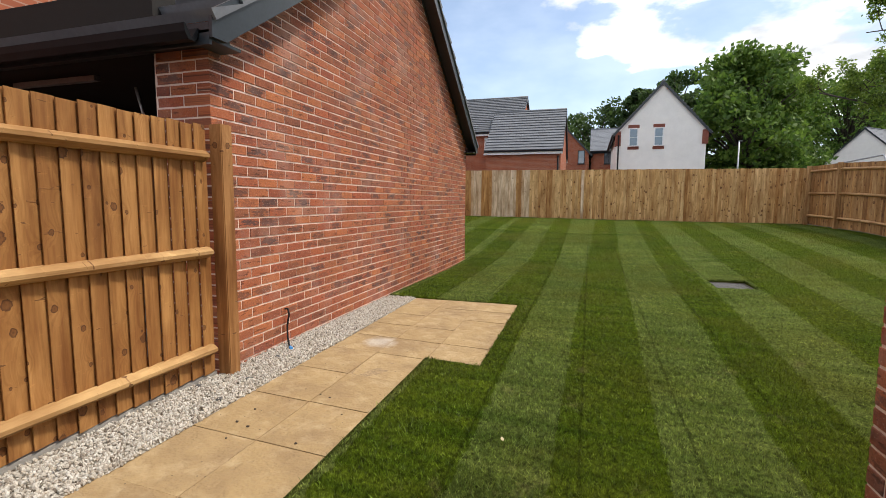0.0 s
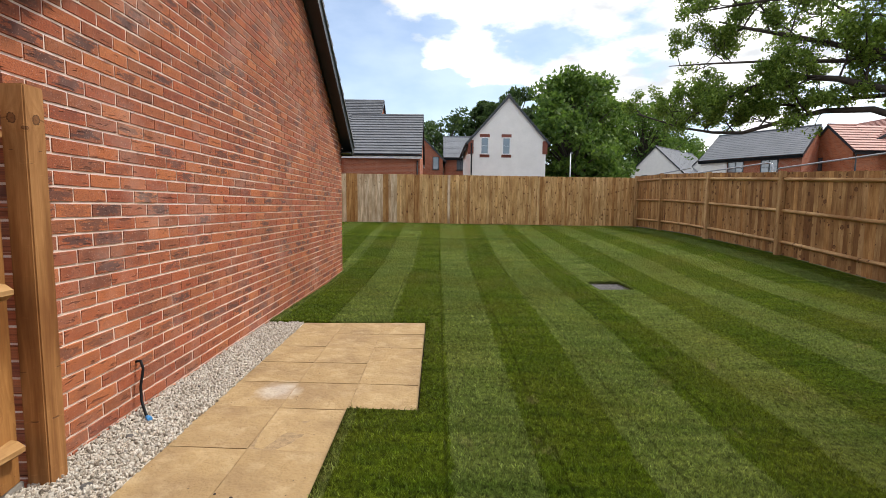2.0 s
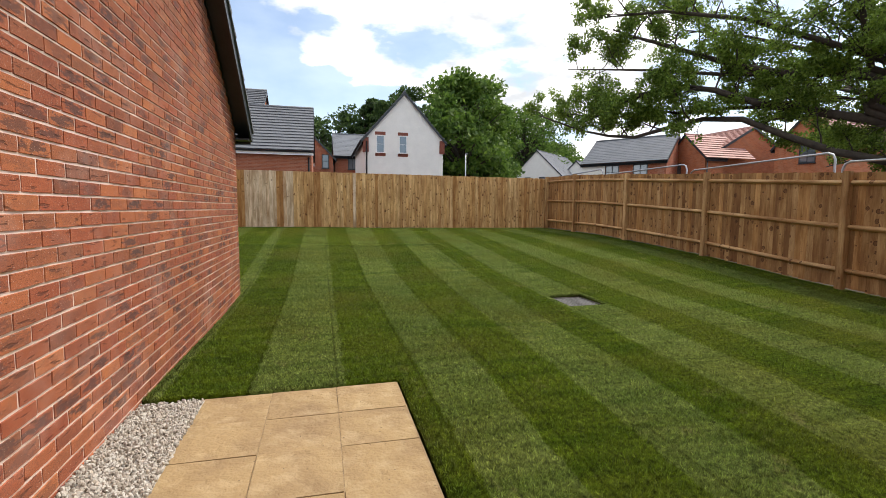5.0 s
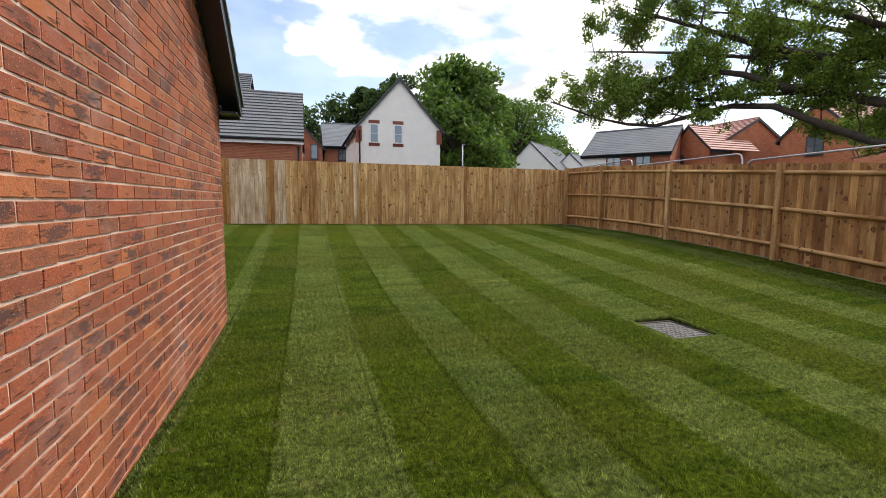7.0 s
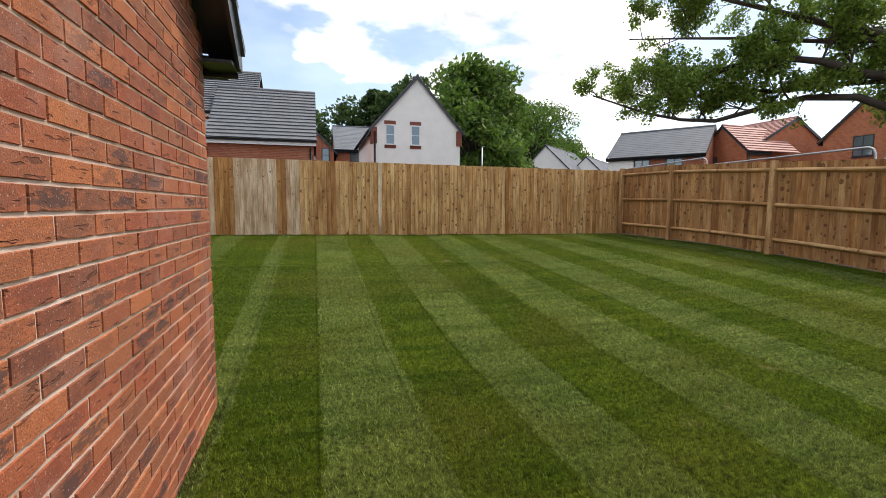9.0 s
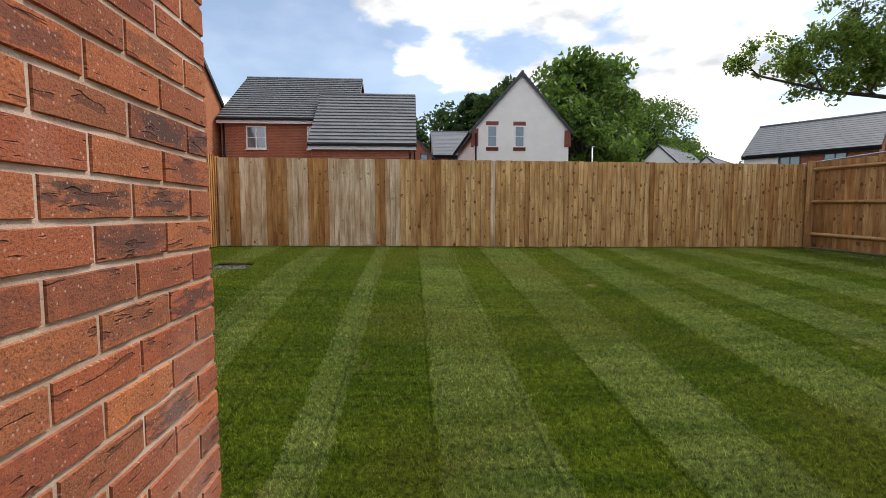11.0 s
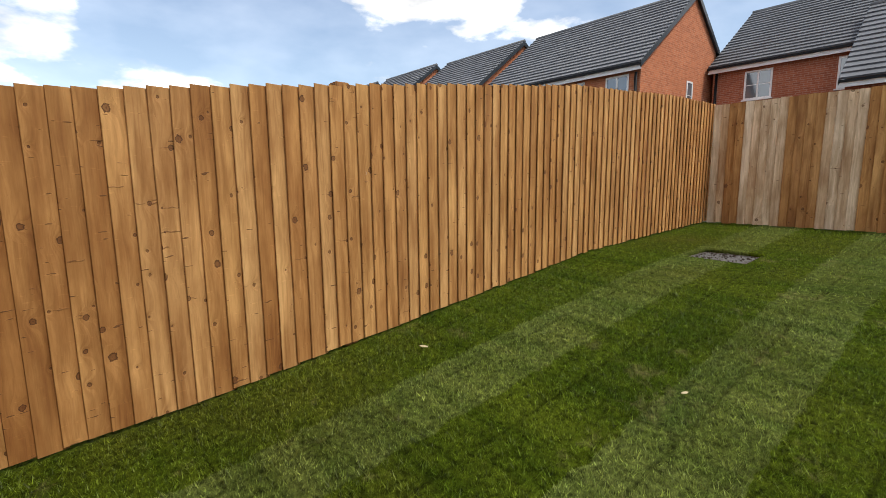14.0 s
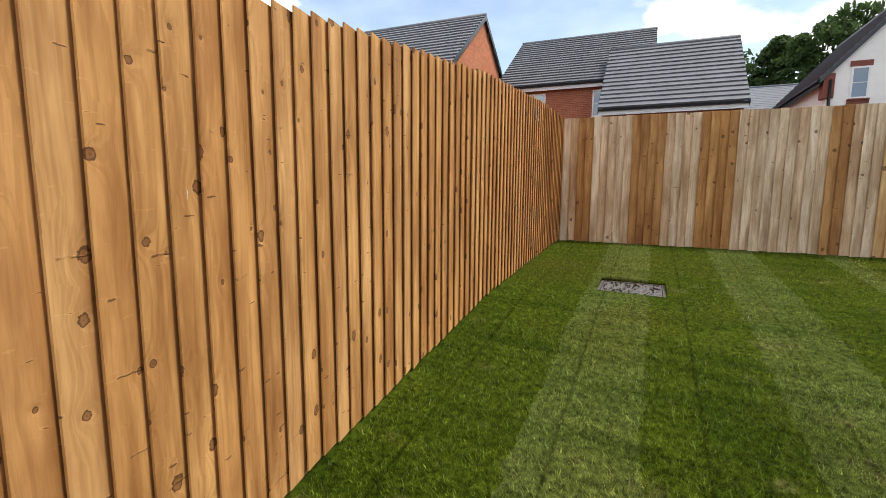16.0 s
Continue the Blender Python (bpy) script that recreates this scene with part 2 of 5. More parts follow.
def mortar_material():
    """Sandy mortar with pale lime bloom in drifting patches, stronger towards the path."""
    m, t, b = material("mortar", 0.95, 0.0, 0.3)
    v = node(t, "ShaderNodeNewGeometry").outputs["Position"]
    n1, n2 = noise_at(t, v, 30.0), noise_at(t, v, 260.0, 3.0)
    col = ramp(t, calc(t, 'ADD', calc(t, 'MULTIPLY', n1, 0.6), calc(t, 'MULTIPLY', n2, 0.4)), (0.3, (0.36, 0.245, 0.175)), (0.7, (0.54, 0.39, 0.29)))
    along = node(t, "ShaderNodeMapRange", Value=node(t, "ShaderNodeSeparateXYZ", Vector=v).outputs[1])
    along.inputs["From Min"].default_value, along.inputs["From Max"].default_value = 6.2, 4.0
    drift = calc(t, 'ADD', noise_at(t, v, 1.3, 5.0, 0.6), calc(t, 'MULTIPLY', along.outputs[0], 0.26))
    col = mixed(t, ramp(t, drift, (0.48, grey(0)), (0.68, grey(0.92))), col, (0.80, 0.65, 0.56, 1))
    link(t, col, b)
    bump(t, b, n2, 0.5, 0.004)
    return m


M_MORTAR = mortar_material()
M_BOARD = wood_material("fence_board", [(0.54, 0.275, 0.092), (0.62, 0.345, 0.125), (0.46, 0.22, 0.068), (0.66, 0.385, 0.155), (0.58, 0.305, 0.105)], knots=0.6)
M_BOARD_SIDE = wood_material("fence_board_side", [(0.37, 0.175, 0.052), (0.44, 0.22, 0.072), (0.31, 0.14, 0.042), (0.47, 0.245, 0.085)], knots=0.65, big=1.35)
# darker copy of the boards: the right fence's shade put into its tones
M_BOARD_SHADED = wood_material("fence_board_shaded", [(0.42, 0.225, 0.085), (0.53, 0.31, 0.13), (0.28, 0.135, 0.048), (0.57, 0.345, 0.155), (0.33, 0.165, 0.06), (0.49, 0.275, 0.11)], knots=0.75, big=1.7)
M_BOARD_OLD = wood_material("fence_board_mellow", [(0.69, 0.42, 0.175), (0.77, 0.51, 0.24), (0.59, 0.335, 0.13), (0.80, 0.55, 0.27), (0.65, 0.38, 0.15), (0.74, 0.47, 0.205)], knots=0.65, big=1.6)
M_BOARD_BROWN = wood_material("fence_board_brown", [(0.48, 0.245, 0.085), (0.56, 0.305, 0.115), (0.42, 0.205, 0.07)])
M_BOARD_PALE = wood_material("fence_board_pale", [(0.77, 0.58, 0.385), (0.82, 0.67, 0.48), (0.70, 0.50, 0.31), (0.84, 0.71, 0.53)], knots=0.2)
M_RAIL = wood_material("fence_rail", [(0.50, 0.31, 0.13), (0.56, 0.36, 0.16), (0.45, 0.26, 0.10)])
M_RAIL_OLD = wood_material("fence_rail_mellow", [(0.54, 0.325, 0.15), (0.60, 0.38, 0.18), (0.48, 0.28, 0.12)])
M_POST = wood_material("fence_post", [(0.34, 0.165, 0.058), (0.40, 0.20, 0.072)])
M_TRIM = plain("dark_red_brick_trim", (0.21, 0.068, 0.045), 0.9, scale=14, vary=0.35, relief=0.5)
M_CONCRETE = plain("concrete", (0.30, 0.28, 0.25), 0.95, scale=9, vary=0.25, relief=0.5)
M_BLACK = plain("black_plastic", (0.010, 0.011, 0.013), 0.5, scale=6, vary=0.3, relief=0.05, spec=0.15)
M_FASCIA = plain("black_fascia", (0.022, 0.028, 0.034), 0.35, scale=5, vary=0.3, relief=0.05, spec=0.5)
M_WHITE = plain("white_upvc", (0.78, 0.78, 0.77), 0.4, scale=4, vary=0.05, relief=0.04)
M_RENDER = plain("white_render", (0.83, 0.81, 0.77), 0.95, scale=2.2, vary=0.06, relief=0.25)
M_STEEL = plain("galvanised_steel", (0.42, 0.43, 0.44), 0.45, 0.8, scale=18, vary=0.2)
# near-black colour stands in for the unlit garage interior
M_DARK = plain("interior_shade", (0.014, 0.011, 0.009), 0.9)
M_JOINT = plain("joint_sand", (0.30, 0.21, 0.115), 1.0, scale=40, vary=0.4, relief=0.5)
M_SOIL = plain("soil", (0.045, 0.03, 0.02), 1.0, scale=14, vary=0.5, relief=0.8)
M_BLUE = plain("blue_plastic", (0.06, 0.28, 0.62), 0.5)


def glass_material():
    m, t, b = material("window_glass", 0.06, 0.0, 0.8)
    b.inputs["Base Color"].default_value = (0.20, 0.23, 0.26, 1)
    b.inputs["Metallic"].default_value = 0.45
    v = coords(t, scale=(1, 1, 1))
    bump(t, b, noise_at(t, v, 1.2, 2.0), 0.05, 0.01)
    return m


M_GLASS = glass_material()


def far_brick(name, colour, mortar):
    """Brickwork seen from afar: courses, tone by tone, on walls that the walk never nears."""
    m, t, b = material(name, 0.9, 0.0, 0.3)
    n = node(t, "ShaderNodeTexBrick", Vector=node(t, "ShaderNodeTexCoord").outputs["UV"], Scale=1.0, Color1=(*colour, 1), Color2=(colour[0] * 0.66, colour[1] * 0.6, colour[2] * 0.62, 1), Mortar=(*mortar, 1))
    n.inputs["Mortar Size"].default_value, n.inputs["Brick Width"].default_value, n.inputs["Row Height"].default_value = 0.007, 0.225, 0.075
    n.inputs["Bias"].default_value = -0.1
    v = coords(t)
    patch = noise_at(t, v, 0.9, 5.0)
    base = mixed(t, ramp(t, patch, (0.35, grey(0.35)), (0.65, grey(0))), n.outputs["Color"], (colour[0] * 0.72, colour[1] * 0.7, colour[2] * 0.7, 1))
    link(t, base, b)
    bump(t, b, n.outputs["Fac"], 0.3, -0.004)
    return m


M_FAR_RED = far_brick("distant_red_brick", (0.40, 0.125, 0.062), (0.42, 0.27, 0.20))
M_FAR_ORANGE = far_brick("distant_orange_brick", (0.50, 0.17, 0.075), (0.45, 0.25, 0.16))


def tile_material(name, colour, island=True):
    m, t, b = material(name, 0.62, 0.0, 0.4)
    r = chance(t, island)
    v = coords(t)
    n1, n2 = noise_at(t, v, 1.3, 5.0), noise_at(t, v, 26.0, 3.0)
    f = calc(t, 'ADD', calc(t, 'MULTIPLY', n1, 0.5), calc(t, 'ADD', calc(t, 'MULTIPLY', n2, 0.3), calc(t, 'MULTIPLY', r, 0.2)))
    link(t, ramp(t, f, (0.3, tuple(c * 0.72 for c in colour)), (0.7, tuple(c * 1.25 for c in colour))), b)
    bump(t, b, n2, 0.2, 0.004)
    return m


M_TILE = tile_material("grey_roof_tile", (0.135, 0.142, 0.155))
M_SLATE = tile_material("slate_roof", (0.13, 0.14, 0.155))
M_TILE_RED = tile_material("red_roof_tile", (0.40, 0.215, 0.18))

STRIPES = (-4.93, -4.4, -3.75, -3.25, -2.6, -2.35, -1.77, -1.16, -0.62, -0.03, 0.57, 1.2, 1.72, 2.35, 3.0, 3.6, 4.2, 4.8, 5.4, 5.9)


def grass_material(name, blades):
    """Newly laid, mown turf: the roller leaves the strips alternately light and dark."""
    m, t, b = material(name, 0.48 if blades else 0.95, 0.0, 0.3 if blades else 0.03)
    v = coords(t)
    wob = calc(t, 'MULTIPLY', calc(t, 'SUBTRACT', noise_at(t, v, 7.0, 3.0), 0.5), 0.10)
    at = node(t, "ShaderNodeSeparateXYZ", Vector=v)
    fan = calc(t, 'MULTIPLY', calc(t, 'MULTIPLY', calc(t, 'SUBTRACT', at.outputs[1], 9.5), -0.03), calc(t, 'DIVIDE', calc(t, 'ADD', at.outputs[0], 0.5), 0.6, True))
    x = calc(t, 'ADD', calc(t, 'ADD', at.outputs[0], fan), wob)
    u = calc(t, 'DIVIDE', calc(t, 'ADD', x, 8.0), 16.0)
    stops = [(0.0, grey(0))] + [((s + 8.0) / 16.0, grey(1 - i % 2)) for i, s in enumerate(STRIPES)]
    lane = ramp(t, u, *stops, hard=True)
    lane = calc(t, 'MULTIPLY', lane, ramp(t, noise_at(t, v, 1.1, 3.0), (0.3, grey(0.7)), (0.55, grey(1))))
    rows = noise_at(t, node(t, "ShaderNodeMapping", Vector=v, Scale=(1.1, 7.5, 1)).outputs[0], 1.0, 4.0, 0.6)
    patch = noise_at(t, v, 0.8, 4.0)
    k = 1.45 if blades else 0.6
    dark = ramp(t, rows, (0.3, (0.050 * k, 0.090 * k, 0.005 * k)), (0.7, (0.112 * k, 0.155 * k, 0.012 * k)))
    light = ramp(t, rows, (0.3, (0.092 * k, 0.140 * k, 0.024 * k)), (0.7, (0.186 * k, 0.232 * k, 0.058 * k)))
    col = mixed(t, lane, dark, light)
    sep = node(t, "ShaderNodeSeparateXYZ", Vector=v)
    roll = node(t, "ShaderNodeTexBrick", Vector=node(t, "ShaderNodeCombineXYZ", X=calc(t, 'ADD', sep.outputs[1], wob), Y=calc(t, 'ADD', sep.outputs[0], 5.31)).outputs[0], Scale=1.0,
                Color1=(0.84, 0.87, 0.84, 1), Color2=(1.14, 1.09, 1.05, 1), Mortar=(0.52, 0.50, 0.42, 1))
    roll.inputs["Mortar Size"].default_value, roll.inputs["Brick Width"].default_value, roll.inputs["Row Height"].default_value = 0.016, 1.55, 0.59
    roll.inputs["Mortar Smooth"].default_value = 1.0
    col = mixed(t, 0.85, col, roll.outputs["Color"], 'MULTIPLY')
    col = mixed(t, ramp(t, patch, (0.46, grey(0)), (0.72, grey(0.6))), col, (0.130 * k, 0.130 * k, 0.018 * k, 1))
    straw = noise_at(t, v, 3.3, 5.0, 0.7)
    col = mixed(t, ramp(t, straw, (0.60, grey(0)), (0.74, grey(0.6))), col, (0.20, 0.17, 0.07, 1))
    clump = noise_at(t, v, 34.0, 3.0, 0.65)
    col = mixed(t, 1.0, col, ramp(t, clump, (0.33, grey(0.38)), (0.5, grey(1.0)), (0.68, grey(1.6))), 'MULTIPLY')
    if blades:
        r = chance(t, True)
        col = mixed(t, 1.0, col, ramp(t, r, (0.0, grey(0.4)), (0.5, grey(1.0)), (0.92, grey(1.3)), (1.0, (1.5, 1.42, 1.3))), 'MULTIPLY')
    else:
        fine = noise_at(t, v, 160.0, 4.0, 0.7)
        col = mixed(t, 1.0, col, ramp(t, fine, (0.3, grey(0.45)), (0.7, grey(1.35))), 'MULTIPLY')
        bump(t, b, fine, 0.8, 0.02)
    link(t, col, b)
    if blades:
        tr = node(t, "ShaderNodeBsdfTranslucent", Color=col)
        mx = node(t, "ShaderNodeMixShader", Fac=0.35)
        t.links.new(b.outputs[0], mx.inputs[1])
        t.links.new(tr.outputs[0], mx.inputs[2])
        t.links.new(mx.outputs[0], t.nodes["Material Output"].inputs[0])
    return m


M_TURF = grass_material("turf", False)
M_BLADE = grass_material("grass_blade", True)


def slab_material():
    m, t, b = material("buff_paving", 0.85, 0.0, 0.3)
    r = chance(t, False)
    off = node(t, "ShaderNodeCombineXYZ", X=calc(t, 'MULTIPLY', r, 31.0), Y=r, Z=r).outputs[0]
    v = coords(t, shift=off)
    n1, n2, n3 = noise_at(t, v, 3.2, 5.0), noise_at(t, v, 60.0, 4.0), noise_at(t, v, 9.0, 4.0)
    col = ramp(t, r, (0.0, (0.33, 0.225, 0.108)), (0.5, (0.375, 0.262, 0.13)), (1.0, (0.35, 0.24, 0.115)))
    col = mixed(t, ramp(t, n1, (0.42, grey(0.0)), (0.66, grey(0.75))), col, (0.25, 0.165, 0.085, 1))
    col = mixed(t, ramp(t, n3, (0.3, grey(0.3)), (0.5, grey(0))), col, (0.60, 0.47, 0.28, 1))
    col = mixed(t, ramp(t, n2, (0.3, grey(0.3)), (0.5, grey(0))), col, (0.27, 0.19, 0.11, 1))
    grit = node(t, "ShaderNodeTexVoronoi", Vector=v, Scale=17.0).outputs["Distance"]
    col = mixed(t, ramp(t, grit, (0.05, grey(0.8)), (0.075, grey(0))), col, (0.06, 0.045, 0.03, 1))
    pos = node(t, "ShaderNodeVectorMath", i0=node(t, "ShaderNodeNewGeometry").outputs["Position"], i1=(1.70, -3.62, -0.17))
    far_off = node(t, "ShaderNodeVectorMath", i0=pos.outputs[0])
    far_off.operation = 'LENGTH'
    spill = calc(t, 'ADD', far_off.outputs["Value"], calc(t, 'MULTIPLY', calc(t, 'SUBTRACT', n3, 0.5), 0.22))
    col = mixed(t, ramp(t, spill, (0.06, grey(0.5)), (0.17, grey(0))), col, (0.56, 0.53, 0.48, 1))
    link(t, col, b)
    bump(t, b, calc(t, 'ADD', calc(t, 'MULTIPLY', n3, 1.2), calc(t, 'MULTIPLY', n2, 0.25)), 1.0, 0.02)
    return m


M_SLAB = slab_material()


def chip_material():
    m, t, b = material("limestone_chips", 0.9, 0.0, 0.3)
    r = chance(t, True)
    n = noise_at(t, coords(t), 120.0, 3.0)
    col = ramp(t, r, (0.0, (0.13, 0.105, 0.08)), (0.1, (0.37, 0.32, 0.26)), (0.4, (0.47, 0.43, 0.365)), (0.75, (0.62, 0.585, 0.52)), (1.0, (0.50, 0.43, 0.34)))
    link(t, mixed(t, 1.0, col, ramp(t, n, (0.3, grey(0.75)), (0.7, grey(1.1))), 'MULTIPLY'), b)
    bump(t, b, n, 0.4, 0.003)
    return m


M_CHIP = chip_material()


def leaf_material(name, lo, hi):
    m, t, b = material(name, 0.55, 0.0, 0.35)
    r = chance(t, True)
    n = noise_at(t, coords(t), 0.55, 3.0)
    f = calc(t, 'ADD', calc(t, 'MULTIPLY', r, 0.5), calc(t, 'MULTIPLY', n, 0.5))
    col = ramp(t, f, (0.25, lo), (0.75, hi))
    link(t, col, b)
    tr = node(t, "ShaderNodeBsdfTranslucent", Color=col)
    mx = node(t, "ShaderNodeMixShader", Fac=0.5)
    t.links.new(b.outputs[0], mx.inputs[1])
    t.links.new(tr.outputs[0], mx.inputs[2])
    t.links.new(mx.outputs[0], t.nodes["Material Output"].inputs[0])
    return m


M_LEAF = leaf_material("oak_leaves", (0.085, 0.15, 0.02), (0.25, 0.36, 0.055))
M_LEAF_FAR = leaf_material("tree_leaves", (0.052, 0.112, 0.018), (0.155, 0.25, 0.04))
M_LEAF_DARK = leaf_material("dark_tree_leaves", (0.035, 0.07, 0.02), (0.08, 0.13, 0.035))
M_BARK = plain("bark", (0.055, 0.043, 0.033), 0.95, scale=5, vary=0.45, relief=0.9)


# ---- building blocks ----
def part(name, bm, mat, parent=None, label=""):
    me = bpy.data.meshes.new(name)
    bm.to_mesh(me)
    bm.free()
    me.materials.append(mat)
    ob = new(name, me)
    ob.parent = parent
    if label:
        tagged(ob, label)
    return ob


def mesh_part(name, me, parent, m=None, label=""):
    """An object of its own on a shared mesh."""
    ob = new(name, me)
    ob.parent = parent
    if m is not None:
        ob.matrix_basis = m
    if label:
        tagged(ob, label)
    return ob


def thing(name, label, category, at=(0, 0, 0), turn=0.0, group="", kind=""):
    ob = new(name)
    ob.empty_display_size = 0.1
    ob.matrix_basis = pose(*at, 0, 0, turn)
    return tagged(ob, label, category, group, kind)


def box(bm, x0, x1, y0, y1, z0, z1):
    v = [bm.verts.new(p) for p in ((x0, y0, z0), (x1, y0, z0), (x1, y1, z0), (x0, y1, z0), (x0, y0, z1), (x1, y0, z1), (x1, y1, z1), (x0, y1, z1))]
    for f in ((0, 3, 2, 1), (4, 5, 6, 7), (0, 1, 5, 4), (1, 2, 6, 5), (2, 3, 7, 6), (3, 0, 4, 7)):
        bm.faces.new([v[i] for i in f])
    return v


def boxed(x0, x1, y0, y1, z0, z1, bevel=0.0):
    bm = bmesh.new()
    box(bm, x0, x1, y0, y1, z0, z1)
    if bevel:
        bmesh.ops.bevel(bm, geom=bm.edges[:], offset=bevel, segments=2, affect='EDGES')
    return bm


def prism(bm, outline, axis, a, b):
    """A solid from an outline of 2D points, pushed from a to b along the axis (0: outline is y, z; 1: outline is x, z)."""
    put = (lambda p, k: (k, p[0], p[1])) if axis == 0 else (lambda p, k: (p[0], k, p[1]))
    lo = [bm.verts.new(put(p, a)) for p in outline]
    hi = [bm.verts.new(put(p, b)) for p in outline]
    bm.faces.new(lo)
    bm.faces.new(hi[::-1])
    n = len(outline)
    for i in range(n):
        bm.faces.new((lo[i], hi[i], hi[(i + 1) % n], lo[(i + 1) % n]))
    bmesh.ops.recalc_face_normals(bm, faces=bm.faces[:])


def tube(points, radii, sides=8, cap=True):
    """A tapered tube along points."""
    bm = bmesh.new()
    pts = [Vector(p) for p in points]
    rings = []
    side = Vector((0.3, 0.2, 1)).normalized()
    for i, p in enumerate(pts):
        d = (pts[min(i + 1, len(pts) - 1)] - pts[max(i - 1, 0)]).normalized()
        u = side - d * side.dot(d)
        u = u.normalized() if u.length > 1e-4 else d.orthogonal().normalized()
        side = u
        w = d.cross(u)
        r = radii[i] if isinstance(radii, (list, tuple)) else radii
        rings.append([bm.verts.new(p + (u * math.cos(a) + w * math.sin(a)) * r) for a in (k * math.tau / sides for k in range(sides))])
    for a, b in zip(rings, rings[1:]):
        for k in range(sides):
            f = bm.faces.new((a[k], a[(k + 1) % sides], b[(k + 1) % sides], b[k]))
            f.smooth = True
    if cap:
        bm.faces.new(rings[0][::-1])
        bm.faces.new(rings[-1])
    return bm


def wall_uv(bm):
    """UV in metres: along the wall and up it."""
    layer = bm.loops.layers.uv.verify()
    bm.normal_update()
    for f in bm.faces:
        sideways = abs(f.normal.x) > abs(f.normal.y)
        for lp in f.loops:
            c = lp.vert.co
            lp[layer].uv = (c.y if sideways else c.x, c.z)


def mesh_of(name, verts, faces, mat, uvs=None, smooth=False):
    me = bpy.data.meshes.new(name)
    me.from_pydata(verts, [], faces)
    me.materials.append(mat)
    if uvs is not None:
        me.uv_layers.new(name="UVMap").data.foreach_set("uv", np.asarray(uvs, dtype=np.float32).ravel())
    if smooth:
        me.polygons.foreach_set("use_smooth", [True] * len(me.polygons))
    return me


# ---- ground ----
GX = (-6.0, -2.4, 0.0, 2.0, 6.4)
GY = (-6.0, 0.0, 3.0, 5.3, 8.0, 10.0, 12.0, 14.0, 17.2)
GZ = ((.15, .1, .05, 0, 0), (.2, .18, .06, 0, -.03), (.2, .19, .1, 0, 0), (.2, .19, .19, .12, .09), (.10, .17, .2, .22, .27),
      (.23, .22, .25, .32, .47), (.48, .42, .40, .45, .60), (.73, .63, .55, .58, .7), (.86, .84, .81, .79, .76))


def ground_z(x, y):
    x, y = min(max(x, GX[0]), GX[-1]), min(max(y, GY[0]), GY[-1])
    i = max(k for k in range(len(GX) - 1) if GX[k] <= x)
    j = max(k for k in range(len(GY) - 1) if GY[k] <= y)
    a, b = (x - GX[i]) / (GX[i + 1] - GX[i]), (y - GY[j]) / (GY[j + 1] - GY[j])
    lo = GZ[j][i] * (1 - a) + GZ[j][i + 1] * a
    hi = GZ[j + 1][i] * (1 - a) + GZ[j + 1][i + 1] * a
    return lo * (1 - b) + hi * b


def sheet(name, xs, ys, height, mat, skip=None):
    verts = [(x, y, height(x, y)) for y in ys for x in xs]
    n = len(xs)
    faces = []
    for j in range(len(ys) - 1):
        for i in range(n - 1):
            if skip and skip((xs[i] + xs[i + 1]) / 2, (ys[j] + ys[j + 1]) / 2):
                continue
            faces.append((j * n + i, j * n + i + 1, (j + 1) * n + i + 1, (j + 1) * n + i))
    return new(name, mesh_of(name, verts, faces, mat, smooth=True))


def steps(a, b, d):
    n = max(1, round((b - a) / d))
    return [a + (b - a) * i / n for i in range(n + 1)]


far = [-600, -250, -100, -50, -25, -14, -9]
gxs = far + steps(-6.5, 7.5, 0.7) + [9, 14, 25, 50, 100, 250, 600]
gys = [-600, -200, -80, -30, -14] + steps(-9, 18.4, 0.7) + [22, 28, 40, 70, 140, 300, 700]
tagged(sheet("ground", gxs, gys, lambda x, y: ground_z(x, y) - 0.06, M_SOIL), "bare brown soil under the garden and the plots beyond", "ground", kind="structure")

PATH_X = (-2.03, -1.61, -1.19, -0.765)
PATIO_Y = (3.36, 3.762, 4.164, 4.566, 4.968, 5.37)
MANHOLES = ((2.02, 7.655, 0.52, 0.65, 0.0), (-4.52, 14.85, 0.56, 0.54, 0.0))


def swell(x, y):
    """Slight unevenness of the laid turf."""
    return 0.006 * math.sin(1.9 * x + 0.6) * math.sin(1.4 * y + 0.3)



def no_turf(x, y):
    if x < -2.4 and y < 9.2:
        return True
    if x < -0.747 and 3.345 < y < 5.39:
        return True
    if x < -1.19 and y < 3.36:
        return True
    if x > 1.0 and y < 2.03:
        return True
    for cx, cy, w, d, a in MANHOLES:
        c, s = math.cos(radians(a)), math.sin(radians(a))
        u, v = (x - cx) * c + (y - cy) * s, -(x - cx) * s + (y - cy) * c
        if abs(u) < w / 2 and abs(v) < d / 2:
            return True
    return False


HOLE_X = [c + k * w / 2 for c, _, w, _, _ in MANHOLES for k in (-1, 1)]
HOLE_Y = [c + k * d / 2 for _, c, _, d, _ in MANHOLES for k in (-1, 1)]
lx = sorted(set([-5.7, 6.47] + HOLE_X + steps(-5.6, -2.4, 0.1) + [-2.03, -1.61] + steps(-2.4, -1.19, 0.1)[1:] + steps(-1.19, -0.747, 0.1)[1:] + steps(-0.747, 6.34, 0.1)[1:]))
ly = sorted(set([17.26] + HOLE_Y + steps(-6, 2.03, 0.1) + steps(2.03, 3.345, 0.1)[1:] + steps(3.345, 5.39, 0.1)[1:] + steps(5.39, 9.17, 0.1)[1:] + steps(9.17, 17.16, 0.1)[1:]))
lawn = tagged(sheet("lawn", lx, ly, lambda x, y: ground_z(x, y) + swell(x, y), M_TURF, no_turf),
              "newly laid lawn mown in light and dark green stripes", "lawn", kind="structure")
sol = lawn.modifiers.new("thickness", 'SOLIDIFY')
